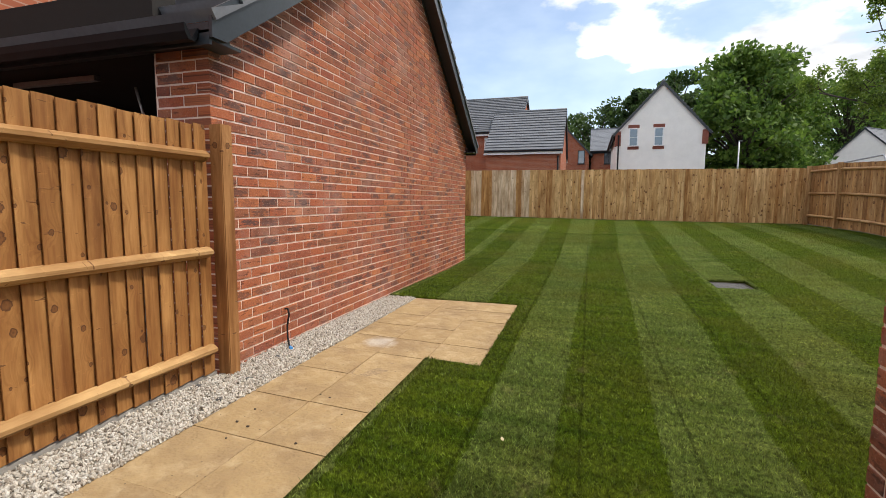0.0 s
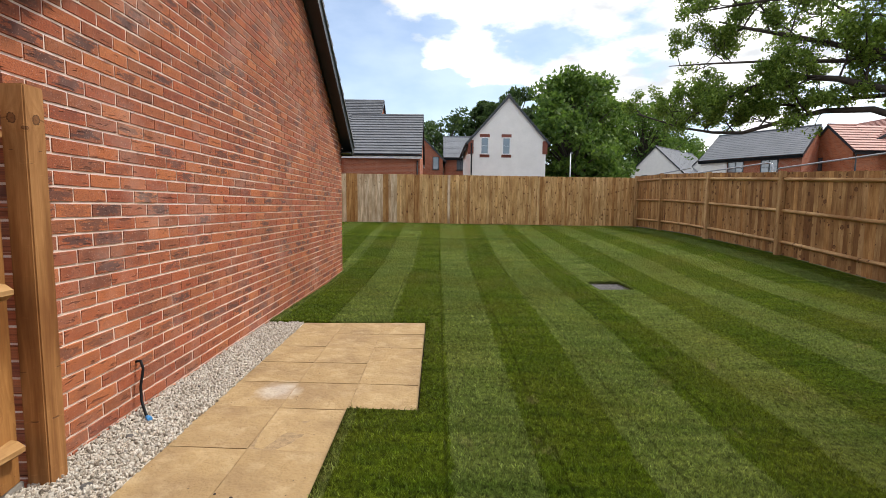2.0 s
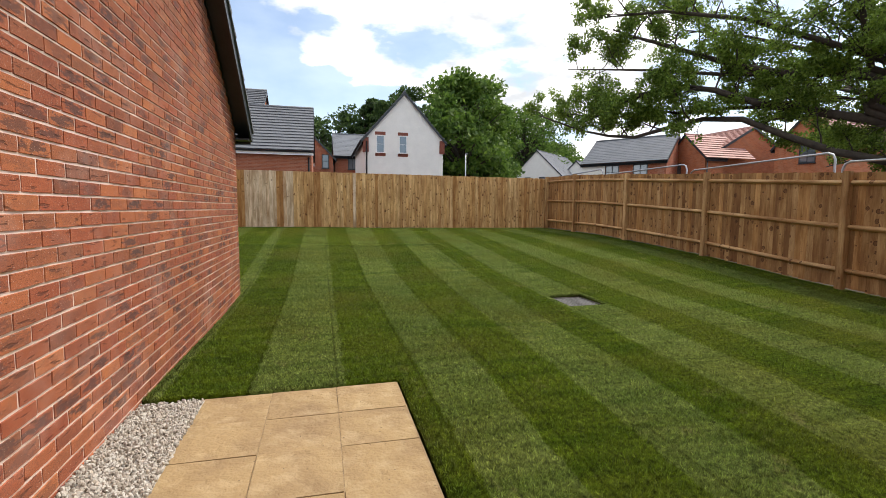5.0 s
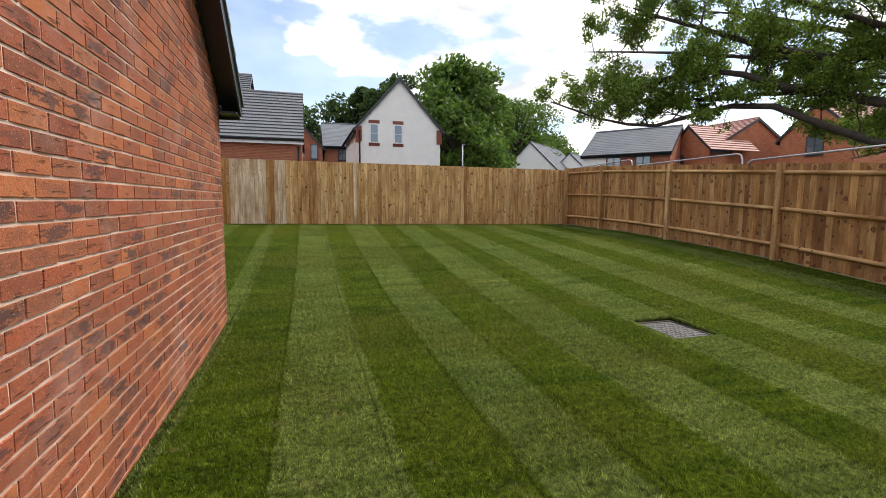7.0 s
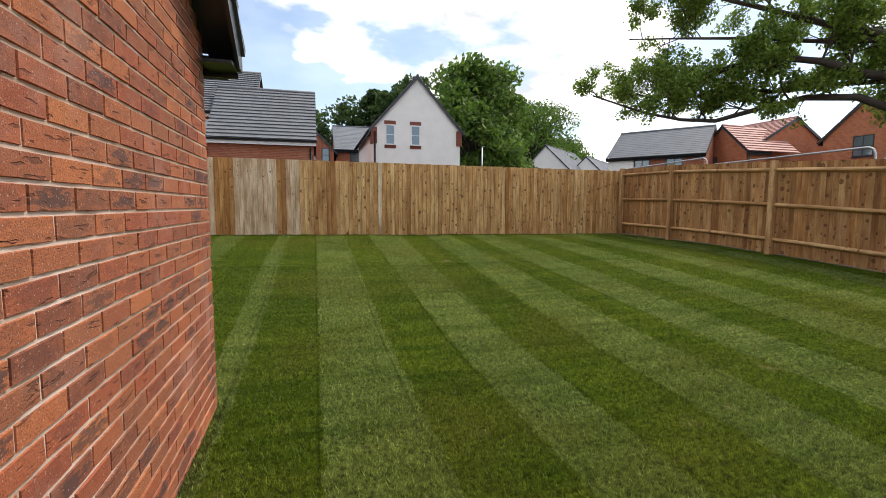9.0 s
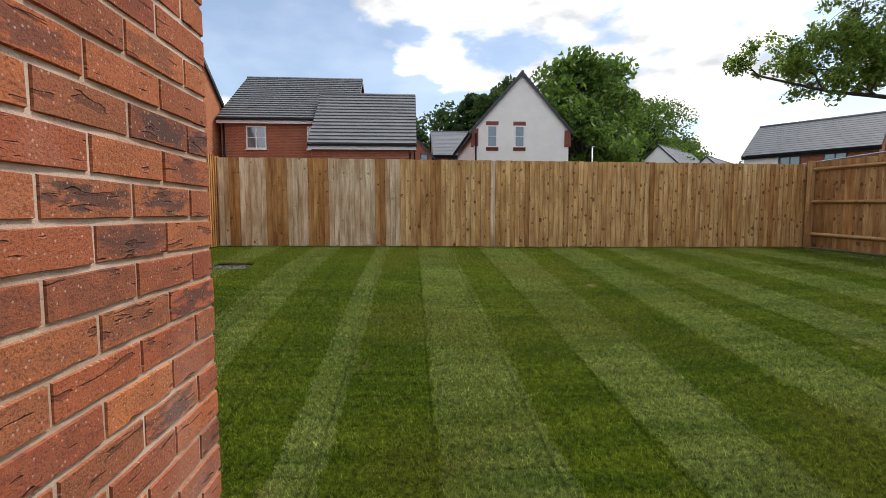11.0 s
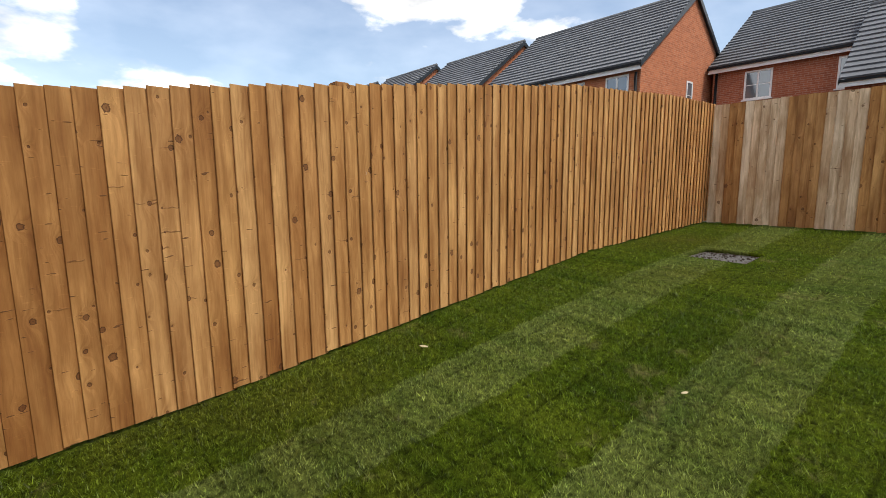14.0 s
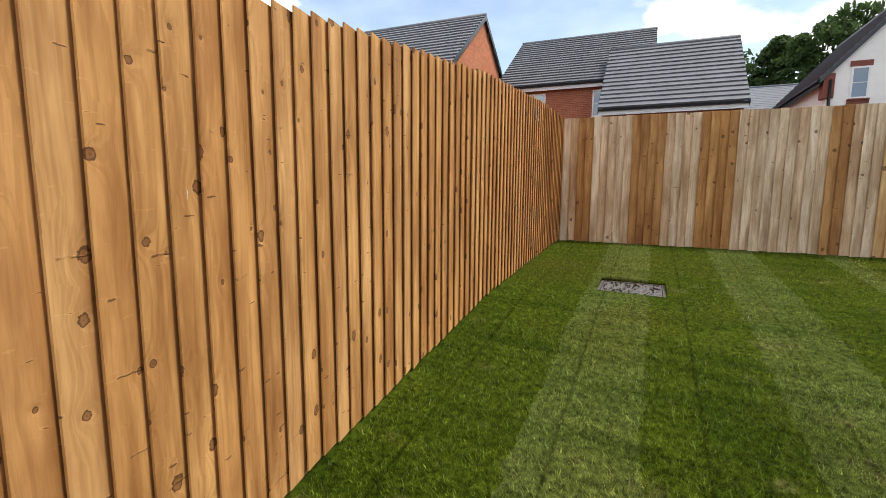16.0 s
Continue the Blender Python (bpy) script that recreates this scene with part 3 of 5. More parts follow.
sol.thickness, sol.offset = 0.05, -1.0


def ground_many(x, y):
    """ground_z for many places at once."""
    x, y = np.clip(x, GX[0], GX[-1]), np.clip(y, GY[0], GY[-1])
    gx, gy, gz = np.array(GX), np.array(GY), np.array(GZ)
    i = np.clip(np.searchsorted(gx, x, side="right") - 1, 0, len(gx) - 2)
    j = np.clip(np.searchsorted(gy, y, side="right") - 1, 0, len(gy) - 2)
    a, b = (x - gx[i]) / (gx[i + 1] - gx[i]), (y - gy[j]) / (gy[j + 1] - gy[j])
    z = (gz[j, i] * (1 - a) + gz[j, i + 1] * a) * (1 - b) + (gz[j + 1, i] * (1 - a) + gz[j + 1, i + 1] * a) * b
    return z + 0.006 * np.sin(1.9 * x + 0.6) * np.sin(1.4 * y + 0.3)


def grass(name, count, inside, tall, wide, seed):
    """Blades: slim leaning triangles that stand on the turf."""
    rng = np.random.default_rng(seed)
    x0, x1, y0, y1 = inside
    x, y = rng.uniform(x0, x1, count), rng.uniform(y0, y1, count)
    bare = (x < LEFT_X + 0.02) | (y > BACK_Y - 0.03) | (x > RIGHT_X + 0.05) | (x < -2.4) & (y < 9.2) | (x < -0.752) & (y > 3.35) & (y < 5.385) | (x < -1.18) & (y < 3.37) | (x > 1.0) & (y < 2.04)
    for cx, cy, w, d, _ in MANHOLES:
        bare |= (abs(x - cx) < w / 2 + 0.005) & (abs(y - cy) < d / 2 + 0.005)
    x, y = x[~bare], y[~bare]
    n = len(x)
    h = rng.uniform(0.5, 1.2, n) * tall * (0.8 + 0.35 * np.sin(23 * x + 3 * np.sin(17 * y)) * np.sin(19 * y + 2 * np.sin(13 * x)))
    turn, lean, face = rng.uniform(0, math.tau, n), rng.uniform(0.2, 1.1, n) * h, rng.uniform(0, math.tau, n)
    w = rng.uniform(0.7, 1.3, n) * wide
    z = ground_many(x, y) - 0.002
    v = np.empty((n, 3, 3), dtype=np.float32)
    v[:, 0] = np.stack([x - np.cos(face) * w, y - np.sin(face) * w, z], 1)
    v[:, 1] = np.stack([x + np.cos(face) * w, y + np.sin(face) * w, z], 1)
    v[:, 2] = np.stack([x + np.cos(turn) * lean, y + np.sin(turn) * lean, z + h], 1)
    me = bpy.data.meshes.new(name)
    me.vertices.add(n * 3)
    me.vertices.foreach_set("co", v.ravel())
    me.loops.add(n * 3)
    me.loops.foreach_set("vertex_index", np.arange(n * 3, dtype=np.int32))
    me.polygons.add(n)
    me.polygons.foreach_set("loop_start", np.arange(0, n * 3, 3, dtype=np.int32))
    me.update(calc_edges=True)
    me.materials.append(M_BLADE)
    return tagged(new(name, me), "short mown grass blades of the striped lawn", "grass", kind="stuff")


# ---- paving ----
path = thing("pavement", "buff riven concrete slabs laid as a path with a small patio", "paving", kind="structure")
for j in range(12):
    if j < 5:
        y0, y1 = PATIO_Y[4 - j], PATIO_Y[5 - j]
    else:
        y1 = 3.36 - (j - 5) * 0.485
        y0 = y1 - 0.485
    for i in range(3 if j < 5 else 2):
        x0, x1 = PATH_X[i], PATH_X[i + 1]
        w, d = (x1 - x0) / 2 - 0.0028, (y1 - y0) / 2 - 0.0028
        bm = bmesh.new()
        bmesh.ops.create_grid(bm, x_segments=6, y_segments=6, size=1.0)
        for v in bm.verts:
            v.co.x, v.co.y = v.co.x * w, v.co.y * d
            if not v.is_boundary:
                v.co.z = 0.004 * noise.noise((v.co.x * 9 + i * 7, v.co.y * 9 + j * 5, 3))
        rim = [e for e in bm.edges if e.is_boundary]
        low = bmesh.ops.extrude_edge_only(bm, edges=rim)
        for v in [g for g in low["geom"] if isinstance(g, bmesh.types.BMVert)]:
            v.co.z = -0.045
            v.co.x *= 1.004
            v.co.y *= 1.004
        slab = part("slab", bm, M_SLAB, path)
        cx, cy = (x0 + x1) / 2, (y0 + y1) / 2
        e = 0.05
        gzx = (ground_z(cx + e, cy) - ground_z(cx - e, cy)) / (2 * e)
        gzy = (ground_z(cx, cy + e) - ground_z(cx, cy - e)) / (2 * e)
        slab.matrix_basis = pose(cx, cy, ground_z(cx, cy) - 0.014 + 0.003 * ((i * 5 + j * 3) % 4 - 1.5) * 0.5, math.degrees(math.atan(gzy)), -math.degrees(math.atan(gzx)), 0)
bed = bmesh.new()
for a, b, c, d in ((-2.04, -1.185, -2.0, 3.36), (-2.04, -0.76, 3.36, 5.372)):
    n = 8
    for k in range(n):
        ya, yb = c + (d - c) * k / n, c + (d - c) * (k + 1) / n
        q = [bed.verts.new((x, y, ground_z(x, y) - 0.019)) for x, y in ((a, ya), (b, ya), (b, yb), (a, yb))]
        bed.faces.new(q)
part("joint_sand", bed, M_JOINT, path, "dark sandy joints between the slabs")


# ---- gravel strip ----
def gravel():
    rng = random.Random(5)
    shapes = []
    for s in range(7):
        bm = bmesh.new()
        bmesh.ops.create_icosphere(bm, subdivisions=1, radius=1.0)
        for v in bm.verts:
            v.co *= 0.7 + 0.5 * rng.random()
        bm.verts.index_update()
        shapes.append(([v.co.copy() for v in bm.verts], [[v.index for v in f.verts] for f in bm.faces]))
        bm.free()
    verts, faces = [], []
    for _ in range(27000):
        y = 5.34 - rng.random() ** 0.85 * 6.6
        x = rng.uniform(-2.4, -2.02)
        r = rng.uniform(0.0052, 0.0112)
        z = ground_z(x, y) - 0.006 + rng.uniform(-0.006, 0.012)
        co, fs = shapes[rng.randrange(7)]
        m = pose(x, y, z, rng.uniform(0, 360), rng.uniform(0, 360), rng.uniform(0, 360)) @ Matrix.Diagonal((r * 1.35, r, r * 0.75, 1))
        k = len(verts)
        verts += [tuple(m @ c) for c in co]
        faces += [tuple(i + k for i in f) for f in fs]
    for i in range(40):
        ya, yb = -1.3 + i * 0.166, -1.3 + (i + 1) * 0.166
        k = len(verts)
        verts += [(x, y, ground_z(x, y) - 0.012) for x, y in ((-2.4, ya), (-2.02, ya), (-2.02, yb), (-2.4, yb))]
        faces.append((k, k + 1, k + 2, k + 3))
    return tagged(new("gravel", mesh_of("gravel", verts, faces, M_CHIP)), "white and cream limestone chippings along the brick wall", "gravel", kind="stuff")


gravel()

# ---- fences ----
BOARD_TALL = 1.74


def board_mesh(k, tall, wide=0.124, thick=0.028):
    """A feather-edged board: thick at one side, thin at the other, slightly bowed. Local x across, y out of the face, z up."""
    rng = random.Random(40 + k)
    lv = 6
    verts, faces, uvs = [], [], []
    bow, lean = rng.uniform(-0.004, 0.004), rng.uniform(-0.003, 0.003)
    for i in range(lv):
        f = i / (lv - 1)
        z = f * tall
        o = bow * math.sin(f * 3.1) + lean * f
        verts += [(o + 0.018, 0.0075, z), (o, thick - 0.005, z), (o + 0.003, thick, z), (wide + o * 0.6, 0.0055 + 0.0015 * math.sin(f * 5 + k), z), (wide + o * 0.6, 0.0, z)]
    for i in range(lv - 1):
        for j in range(5):
            a, b = i * 5 + j, i * 5 + (j + 1) % 5
            faces.append((a, b, b + 5, a + 5))
            for q in (a, b, b + 5, a + 5):
                uvs.append((verts[q][0] - (0.05 if j in (0, 4) else 0), verts[q][2]))
    faces += [(4, 3, 2, 1, 0), tuple((lv - 1) * 5 + j for j in range(5))]
    for f in faces[-2:]:
        uvs += [(verts[q][0], verts[q][1] * 3) for q in f]
    return verts, faces, uvs


def fence(name, label, start, turn, length, top, bottom, posts, mats, pick, rails, rail_mat, post_mat, rail_side, mirror=False, pitch=0.0995, skew=0.0):
    """A close-board fence. Local x runs along it, the boards' face looks to -y. top, bottom: heights by local x."""
    f = thing(name, label, "fence", (*start, 0), turn)
    meshes = {}
    rng = random.Random(len(label))
    x = 0.0
    while x < length - 0.02:
        k, mat = rng.randrange(5), mats[pick(x)]
        if (k, mat.name) not in meshes:
            v, fc, uv = board_mesh(k, 1.0)
            v = [((0.124 - a) if mirror else a, -b, c) for a, b, c in v]
            fc = fc if mirror else [q[::-1] for q in fc]
            me = bpy.data.meshes.new("board")
            me.from_pydata(v, [], fc)
            me.materials.append(mat)
            ul = me.uv_layers.new(name="UVMap").data
            for poly in me.polygons:
                for li in poly.loop_indices:
                    c = me.vertices[me.loops[li].vertex_index].co
                    ul[li].uv = (c.x, c.z * 1.74)
            meshes[(k, mat.name)] = me
        zb = bottom(x) + rng.uniform(-0.006, 0.01)
        zt = top(x) + rng.uniform(-0.006, 0.006)
        ob = mesh_part("board", meshes[(k, mat.name)], f)
        ob.matrix_basis = Matrix.Translation((x + rng.uniform(-0.002, 0.002), rng.uniform(-0.001, 0.001), zb)) @ pose(0, 0, 0, 0, 0, skew) @ Matrix.Diagonal((1, 1, zt - zb, 1))
        x += pitch
    ends = sorted(posts)
    s = 1 if rail_side > 0 else -1
    for p in ends:
        bm = boxed(p - 0.05, p + 0.05, min(0.003 * s, 0.103 * s), max(0.003 * s, 0.103 * s), bottom(p) - 0.1, top(p) + 0.015, 0.006)
        grain_uv(bm, 2)
        part("post", bm, post_mat, f, "square sawn timber post")
    edges = [0.0] + [p for p in ends if 0.05 < p < length - 0.05] + [length]
    for a, b in zip(edges, edges[1:]):
        if b - a < 0.2:
            continue
        for h in rails:
            bm = bmesh.new()
            n = 4
            ring = []
            for i in range(n + 1):
                q = a + 0.05 + (b - a - 0.1) * i / n
                z = bottom(q) + (top(q) - bottom(q)) * h
                ring.append([bm.verts.new((q, y * s, z + dz)) for y, dz in ((0.002, -0.038), (0.03, -0.03), (0.058, -0.008), (0.058, 0.012), (0.03, 0.032), (0.002, 0.038))])
            for r0, r1 in zip(ring, ring[1:]):
                for j in range(6):
                    bm.faces.new((r0[j], r0[(j + 1) % 6], r1[(j + 1) % 6], r1[j]))
            bm.faces.new(ring[0])
            bm.faces.new(ring[-1])
            bmesh.ops.recalc_face_normals(bm, faces=bm.faces[:])
            grain_uv(bm, 0)
            part("rail", bm, rail_mat, f, "horizontal timber arris rail")
    return f


def grain_uv(bm, axis):
    """UV in metres with v along the given axis."""
    layer = bm.loops.layers.uv.verify()
    others = [i for i in range(3) if i != axis]
    for fc in bm.faces:
        for lp in fc.loops:
            c = lp.vert.co
            lp[layer].uv = (c[others[0]] + c[others[1]], c[axis])


def by_steps(points):
    def at(s):
        for (a, p), (b, q) in zip(points, points[1:]):
            if s <= b:
                return p + (q - p) * max(0.0, (s - a)) / (b - a)
        return points[-1][1]
    return at


# left side of the rear garden: face looks to +x, runs away from the house
LEFT_X, BACK_Y, RIGHT_X = -5.6, 17.17, 6.34
LEFT_START = 7.97
left_fence = fence("left_fence", "fresh orange-brown close-board timber fence in full light", (LEFT_X, LEFT_START), 90, 9.2,
                   lambda s: by_steps([(5, 1.80), (9.6, 1.94), (10.8, 2.09), (12, 2.24), (13.8, 2.44), (15.8, 2.56), (17.2, 2.58)])(LEFT_START + s),
                   lambda s: ground_z(-5.6, LEFT_START + s) + 0.022, [0.6, 3.2, 5.8, 8.4], (M_BOARD,), lambda s: 0, (0.85, 0.5, 0.15), M_RAIL, M_POST, 1)
PALE_RUNS = ((0.0, 0.17, 1), (0.17, 0.36, 2), (0.36, 0.93, 1), (0.93, 1.31, 2), (1.31, 1.71, 1), (1.71, 2.06, 3), (2.06, 3.02, 1), (3.02, 3.2, 2), (3.2, 3.46, 1), (4.1, 4.3, 2), (5.3, 5.4, 1))


def back_pick(s):
    for a, b, k in PALE_RUNS:
        if a <= s + 0.05 < b:
            return k
    return 2 if math.sin(s * 41.3) > 0.985 else 0


back_fence = fence("back_fence", "close-board fence of mixed pale grey and golden brown boards", (LEFT_X + 0.03, BACK_Y), 0, 11.9,
                   lambda s: 2.56 - 0.006 * s, lambda s: ground_z(LEFT_X + s, 17.1) + 0.005, [], (M_BOARD_OLD, M_BOARD_PALE, M_BOARD_BROWN, M_BOARD), back_pick,
                   (0.85, 0.5, 0.15), M_RAIL_OLD, M_POST, 1)
POSTS_Y = (17.05, 15.2, 12.65, 10.05, 7.4, 4.8, 2.2, -0.4)
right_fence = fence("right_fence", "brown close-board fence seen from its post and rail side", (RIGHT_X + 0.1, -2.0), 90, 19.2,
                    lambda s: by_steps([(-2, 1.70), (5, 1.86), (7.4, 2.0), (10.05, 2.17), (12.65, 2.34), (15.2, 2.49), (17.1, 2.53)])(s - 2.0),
                    lambda s: ground_z(6.4, s - 2.0) + 0.02, [y + 2.0 for y in POSTS_Y], (M_BOARD_SHADED, M_BOARD_BROWN), lambda s: 1 if math.sin(s * 7.7) > 0.9 else 0,
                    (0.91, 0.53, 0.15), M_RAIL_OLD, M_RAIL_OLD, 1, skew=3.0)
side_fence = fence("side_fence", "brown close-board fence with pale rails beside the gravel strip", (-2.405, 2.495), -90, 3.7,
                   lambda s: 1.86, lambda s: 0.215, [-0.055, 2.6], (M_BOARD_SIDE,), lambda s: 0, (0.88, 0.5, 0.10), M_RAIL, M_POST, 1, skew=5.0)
part("gravel_board", boxed(0.0, 3.7, -0.03, -0.002, 0.0, 0.21, 0.004), M_CONCRETE, side_fence, "grey concrete gravel board")
mark = bmesh.new()
bmesh.ops.create_circle(mark, cap_ends=True, segments=10, radius=1.0)
for v in mark.verts:
    v.co = (3.335 + v.co.x * 0.009 * (1 + 0.3 * v.co.y), -0.0165, 1.56 + v.co.y * 0.026)
part("paint_mark", mark, plain("thin_white_paint", (0.55, 0.50, 0.43), 0.8, scale=60, vary=0.3), left_fence, "small white paint mark")


# ---- the garage: gable wall of rustic red brick beside the path ----
WX, NEAR, FAR_Y, BASE = -2.4, 2.5225, 9.15, 0.16
EAVE, SLOPE, MID = 2.42, 0.70, 5.836
GAR_W = -5.4


def gable_top(y):
    return EAVE + SLOPE * (MID - NEAR - abs(y - MID))


garage = thing("garage", "red brick garage with black eaves and a grey tiled roof", "garage", (0, 0, 0))
bm = bmesh.new()
prism(bm, [(NEAR + 0.2, -0.1), (FAR_Y - 0.004, -0.1), (FAR_Y - 0.004, EAVE), (MID, gable_top(MID)), (NEAR + 0.004, EAVE), (NEAR + 0.004, EAVE - 0.001), (NEAR + 0.2, EAVE - 0.001)], 0, WX - 0.2, WX - 0.0050)
gable_wall = part("gable_wall", bm, M_MORTAR, garage, "pinkish mortar joints between rustic red bricks")
bm = bmesh.new()
box(bm, GAR_W, WX - 0.2, FAR_Y - 0.2, FAR_Y - 0.004, -0.1, EAVE)
rear_wall = part("rear_wall", bm, M_MORTAR, garage)
bm = bmesh.new()
box(bm, GAR_W, GAR_W + 0.2, NEAR, FAR_Y - 0.2, -0.1, EAVE + 0.4)
part("far_wall", bm, M_FAR_RED, garage)
bm = bmesh.new()
box(bm, -2.86, WX - 0.2, NEAR + 0.004, NEAR + 0.2, -0.1, EAVE)
box(bm, WX - 0.2, WX - 0.0060, NEAR + 0.004, NEAR + 0.2, -0.1, EAVE)
front_pier = part("front_pier", bm, M_MORTAR, garage)

# bricks: 215 x 102.5 x 65 in 10 mm joints, stretcher bond
BL, BH, JT = 0.215, 0.065, 0.010


def brick_geometry(w, seed, h=BH, depth=0.03):
    """A hand-made face with worn arrises. Local x out of the wall, y along, z up; origin in the middle of the face."""
    rng = random.Random(seed)
    a, c = w / 2, h / 2
    verts, faces = [], []
    cols = 5
    for i in range(cols):
        y = -a + w * i / (cols - 1)
        z, z2 = c - rng.uniform(0.0, 0.0016), -c + rng.uniform(0.0, 0.0016)
        end = 0.0012 if i == 0 else -0.0012 if i == cols - 1 else 0.0
        low, high = rng.uniform(-0.001, 0.0015), rng.uniform(-0.001, 0.0015)
        verts += [(-depth, y, z2), (-0.006, y, z2), (low - (0.001 if end else 0), y + end, z2 + 0.0018), (high - (0.001 if end else 0), y + end, z - 0.0018), (-0.006, y, z), (-depth, y, z)]
    for i in range(cols - 1):
        for j in range(5):
            p, q = i * 6 + j, (i + 1) * 6 + j
            faces.append((p, q, q + 1, p + 1))
    last = (cols - 1) * 6
    faces += [(5, 4, 3, 2, 1, 0)[::-1], tuple(last + j for j in range(6))[::-1]]
    uvs = [(verts[i][1], verts[i][2]) for f in faces for i in f]
    return verts, faces, uvs


SHAPES = {}


def brick_shape(w, k, depth=0.03):
    key = (round(w, 3), k, depth)
    if key not in SHAPES:
        v, f, uv = brick_geometry(w, int(w * 1000) * 7 + k, BH, depth)
        SHAPES[key] = (mesh_of("brick", v, f, M_BRICK, uv), v, f, uv)
    return SHAPES[key]


def course_pieces(a, b, header):
    """Stretcher bond between a and b, starting at b with a header or a stretcher."""
    out, y = [], b
    if header:
        out.append((b - 0.1025, b))
        y = b - 0.1025 - JT
    while y - BL > a - 0.001:
        out.append((y - BL, y))
        y -= BL + JT
    if y - a > 0.03:
        out.append((a, y))
    return out


FOOT = -0.019


def lay(wall, a, b, top, place, near, flip=0, corner=True, inset=None):
    """Bricks of a wall. place(s, z): pose of a face's middle; near(s, z): whether a brick is a part of its own. corner: the
    end bricks are as deep as the bond asks; inset(row): how far this row stays back from b behind another wall's bricks."""
    rng = random.Random(7)
    verts, faces, uvs = [], [], []
    singles, row, z = 0, 0, FOOT
    while z + BH < top((a + b) / 2) + 0.06:
        end = b - (inset(row) if inset else 0.0)
        for p, q in course_pieces(a, end, row % 2 != flip and not inset):
            if z + BH > top((p + q) / 2) + 0.06:
                continue
            deep = 0.03
            if corner and (q > b - 0.01 or p < a + 0.01):
                deep = 0.1025 if q - p > 0.15 else 0.215
            me, v, f, uv = brick_shape(q - p, rng.randrange(4), deep)
            m = place((p + q) / 2, z + BH / 2) @ pose(rng.uniform(-0.001, 0.0015), 0, 0, 0, 0, rng.uniform(-0.4, 0.4))
            if near((p + q) / 2, z) and singles < 300:
                mesh_part("brick", me, wall, m)
                singles += 1
            else:
                k = len(verts)
                verts += [tuple(m @ Vector(c)) for c in v]
                faces += [tuple(i + k for i in g) for g in f]
                uvs += uv
        z += BH + JT
        row += 1
    tagged(mesh_part("brickwork", mesh_of("brickwork", verts, faces, M_BRICK_J, uvs), wall), kind="stuff")


def lay_all_bricks():
    lay(gable_wall, NEAR, FAR_Y, gable_top, lambda s, z: Matrix.Translation((WX, s, z)), lambda s, z: s > 5.9 and 0.2 < z < 1.65, 1)
    lay(rear_wall, GAR_W + 0.01, WX, lambda s: EAVE, lambda s, z: Matrix.Translation((s, FAR_Y, z)) @ pose(0, 0, 0, 0, 0, 90), lambda s, z: False, 0, False, lambda r: 0.225 if r % 2 != 1 else 0.1125)
    lay(front_pier, -2.85, WX, lambda s: EAVE, lambda s, z: Matrix.Translation((s, NEAR, z)) @ pose(0, 0, 0, 0, 0, -90), lambda s, z: False, 0, False, lambda r: 0.225 if r % 2 == 1 else 0.1125)


def roof_slope(bm, a, b, low, high, axis, course=0.3, lift=0.055):
    """Interlocking tiles, course by course, each lapping the one below. low, high: (across, z) of the eave and of the ridge."""
    run, rise = high[0] - low[0], high[1] - low[1]
    n = max(1, round(math.hypot(run, rise) / course))
    ln = math.hypot(run, rise)
    nx, nz = -rise / ln, run / ln
    if nz < 0:
        nx, nz = -nx, -nz
    # one saw-toothed slab: every course steps over the next
    line = []
    for i in range(n):
        f0, f1 = i / n, (i + 1) / n
        line += [(low[0] + run * f0 + nx * lift, low[1] + rise * f0 + nz * lift), (low[0] + run * f1 + nx * 0.002, low[1] + rise * f1 + nz * 0.002)]
    line += [(high[0] - nx * 0.02, high[1] - nz * 0.02), (low[0] - nx * 0.012, low[1] - nz * 0.012)]
    prism(bm, line, axis, a, b)


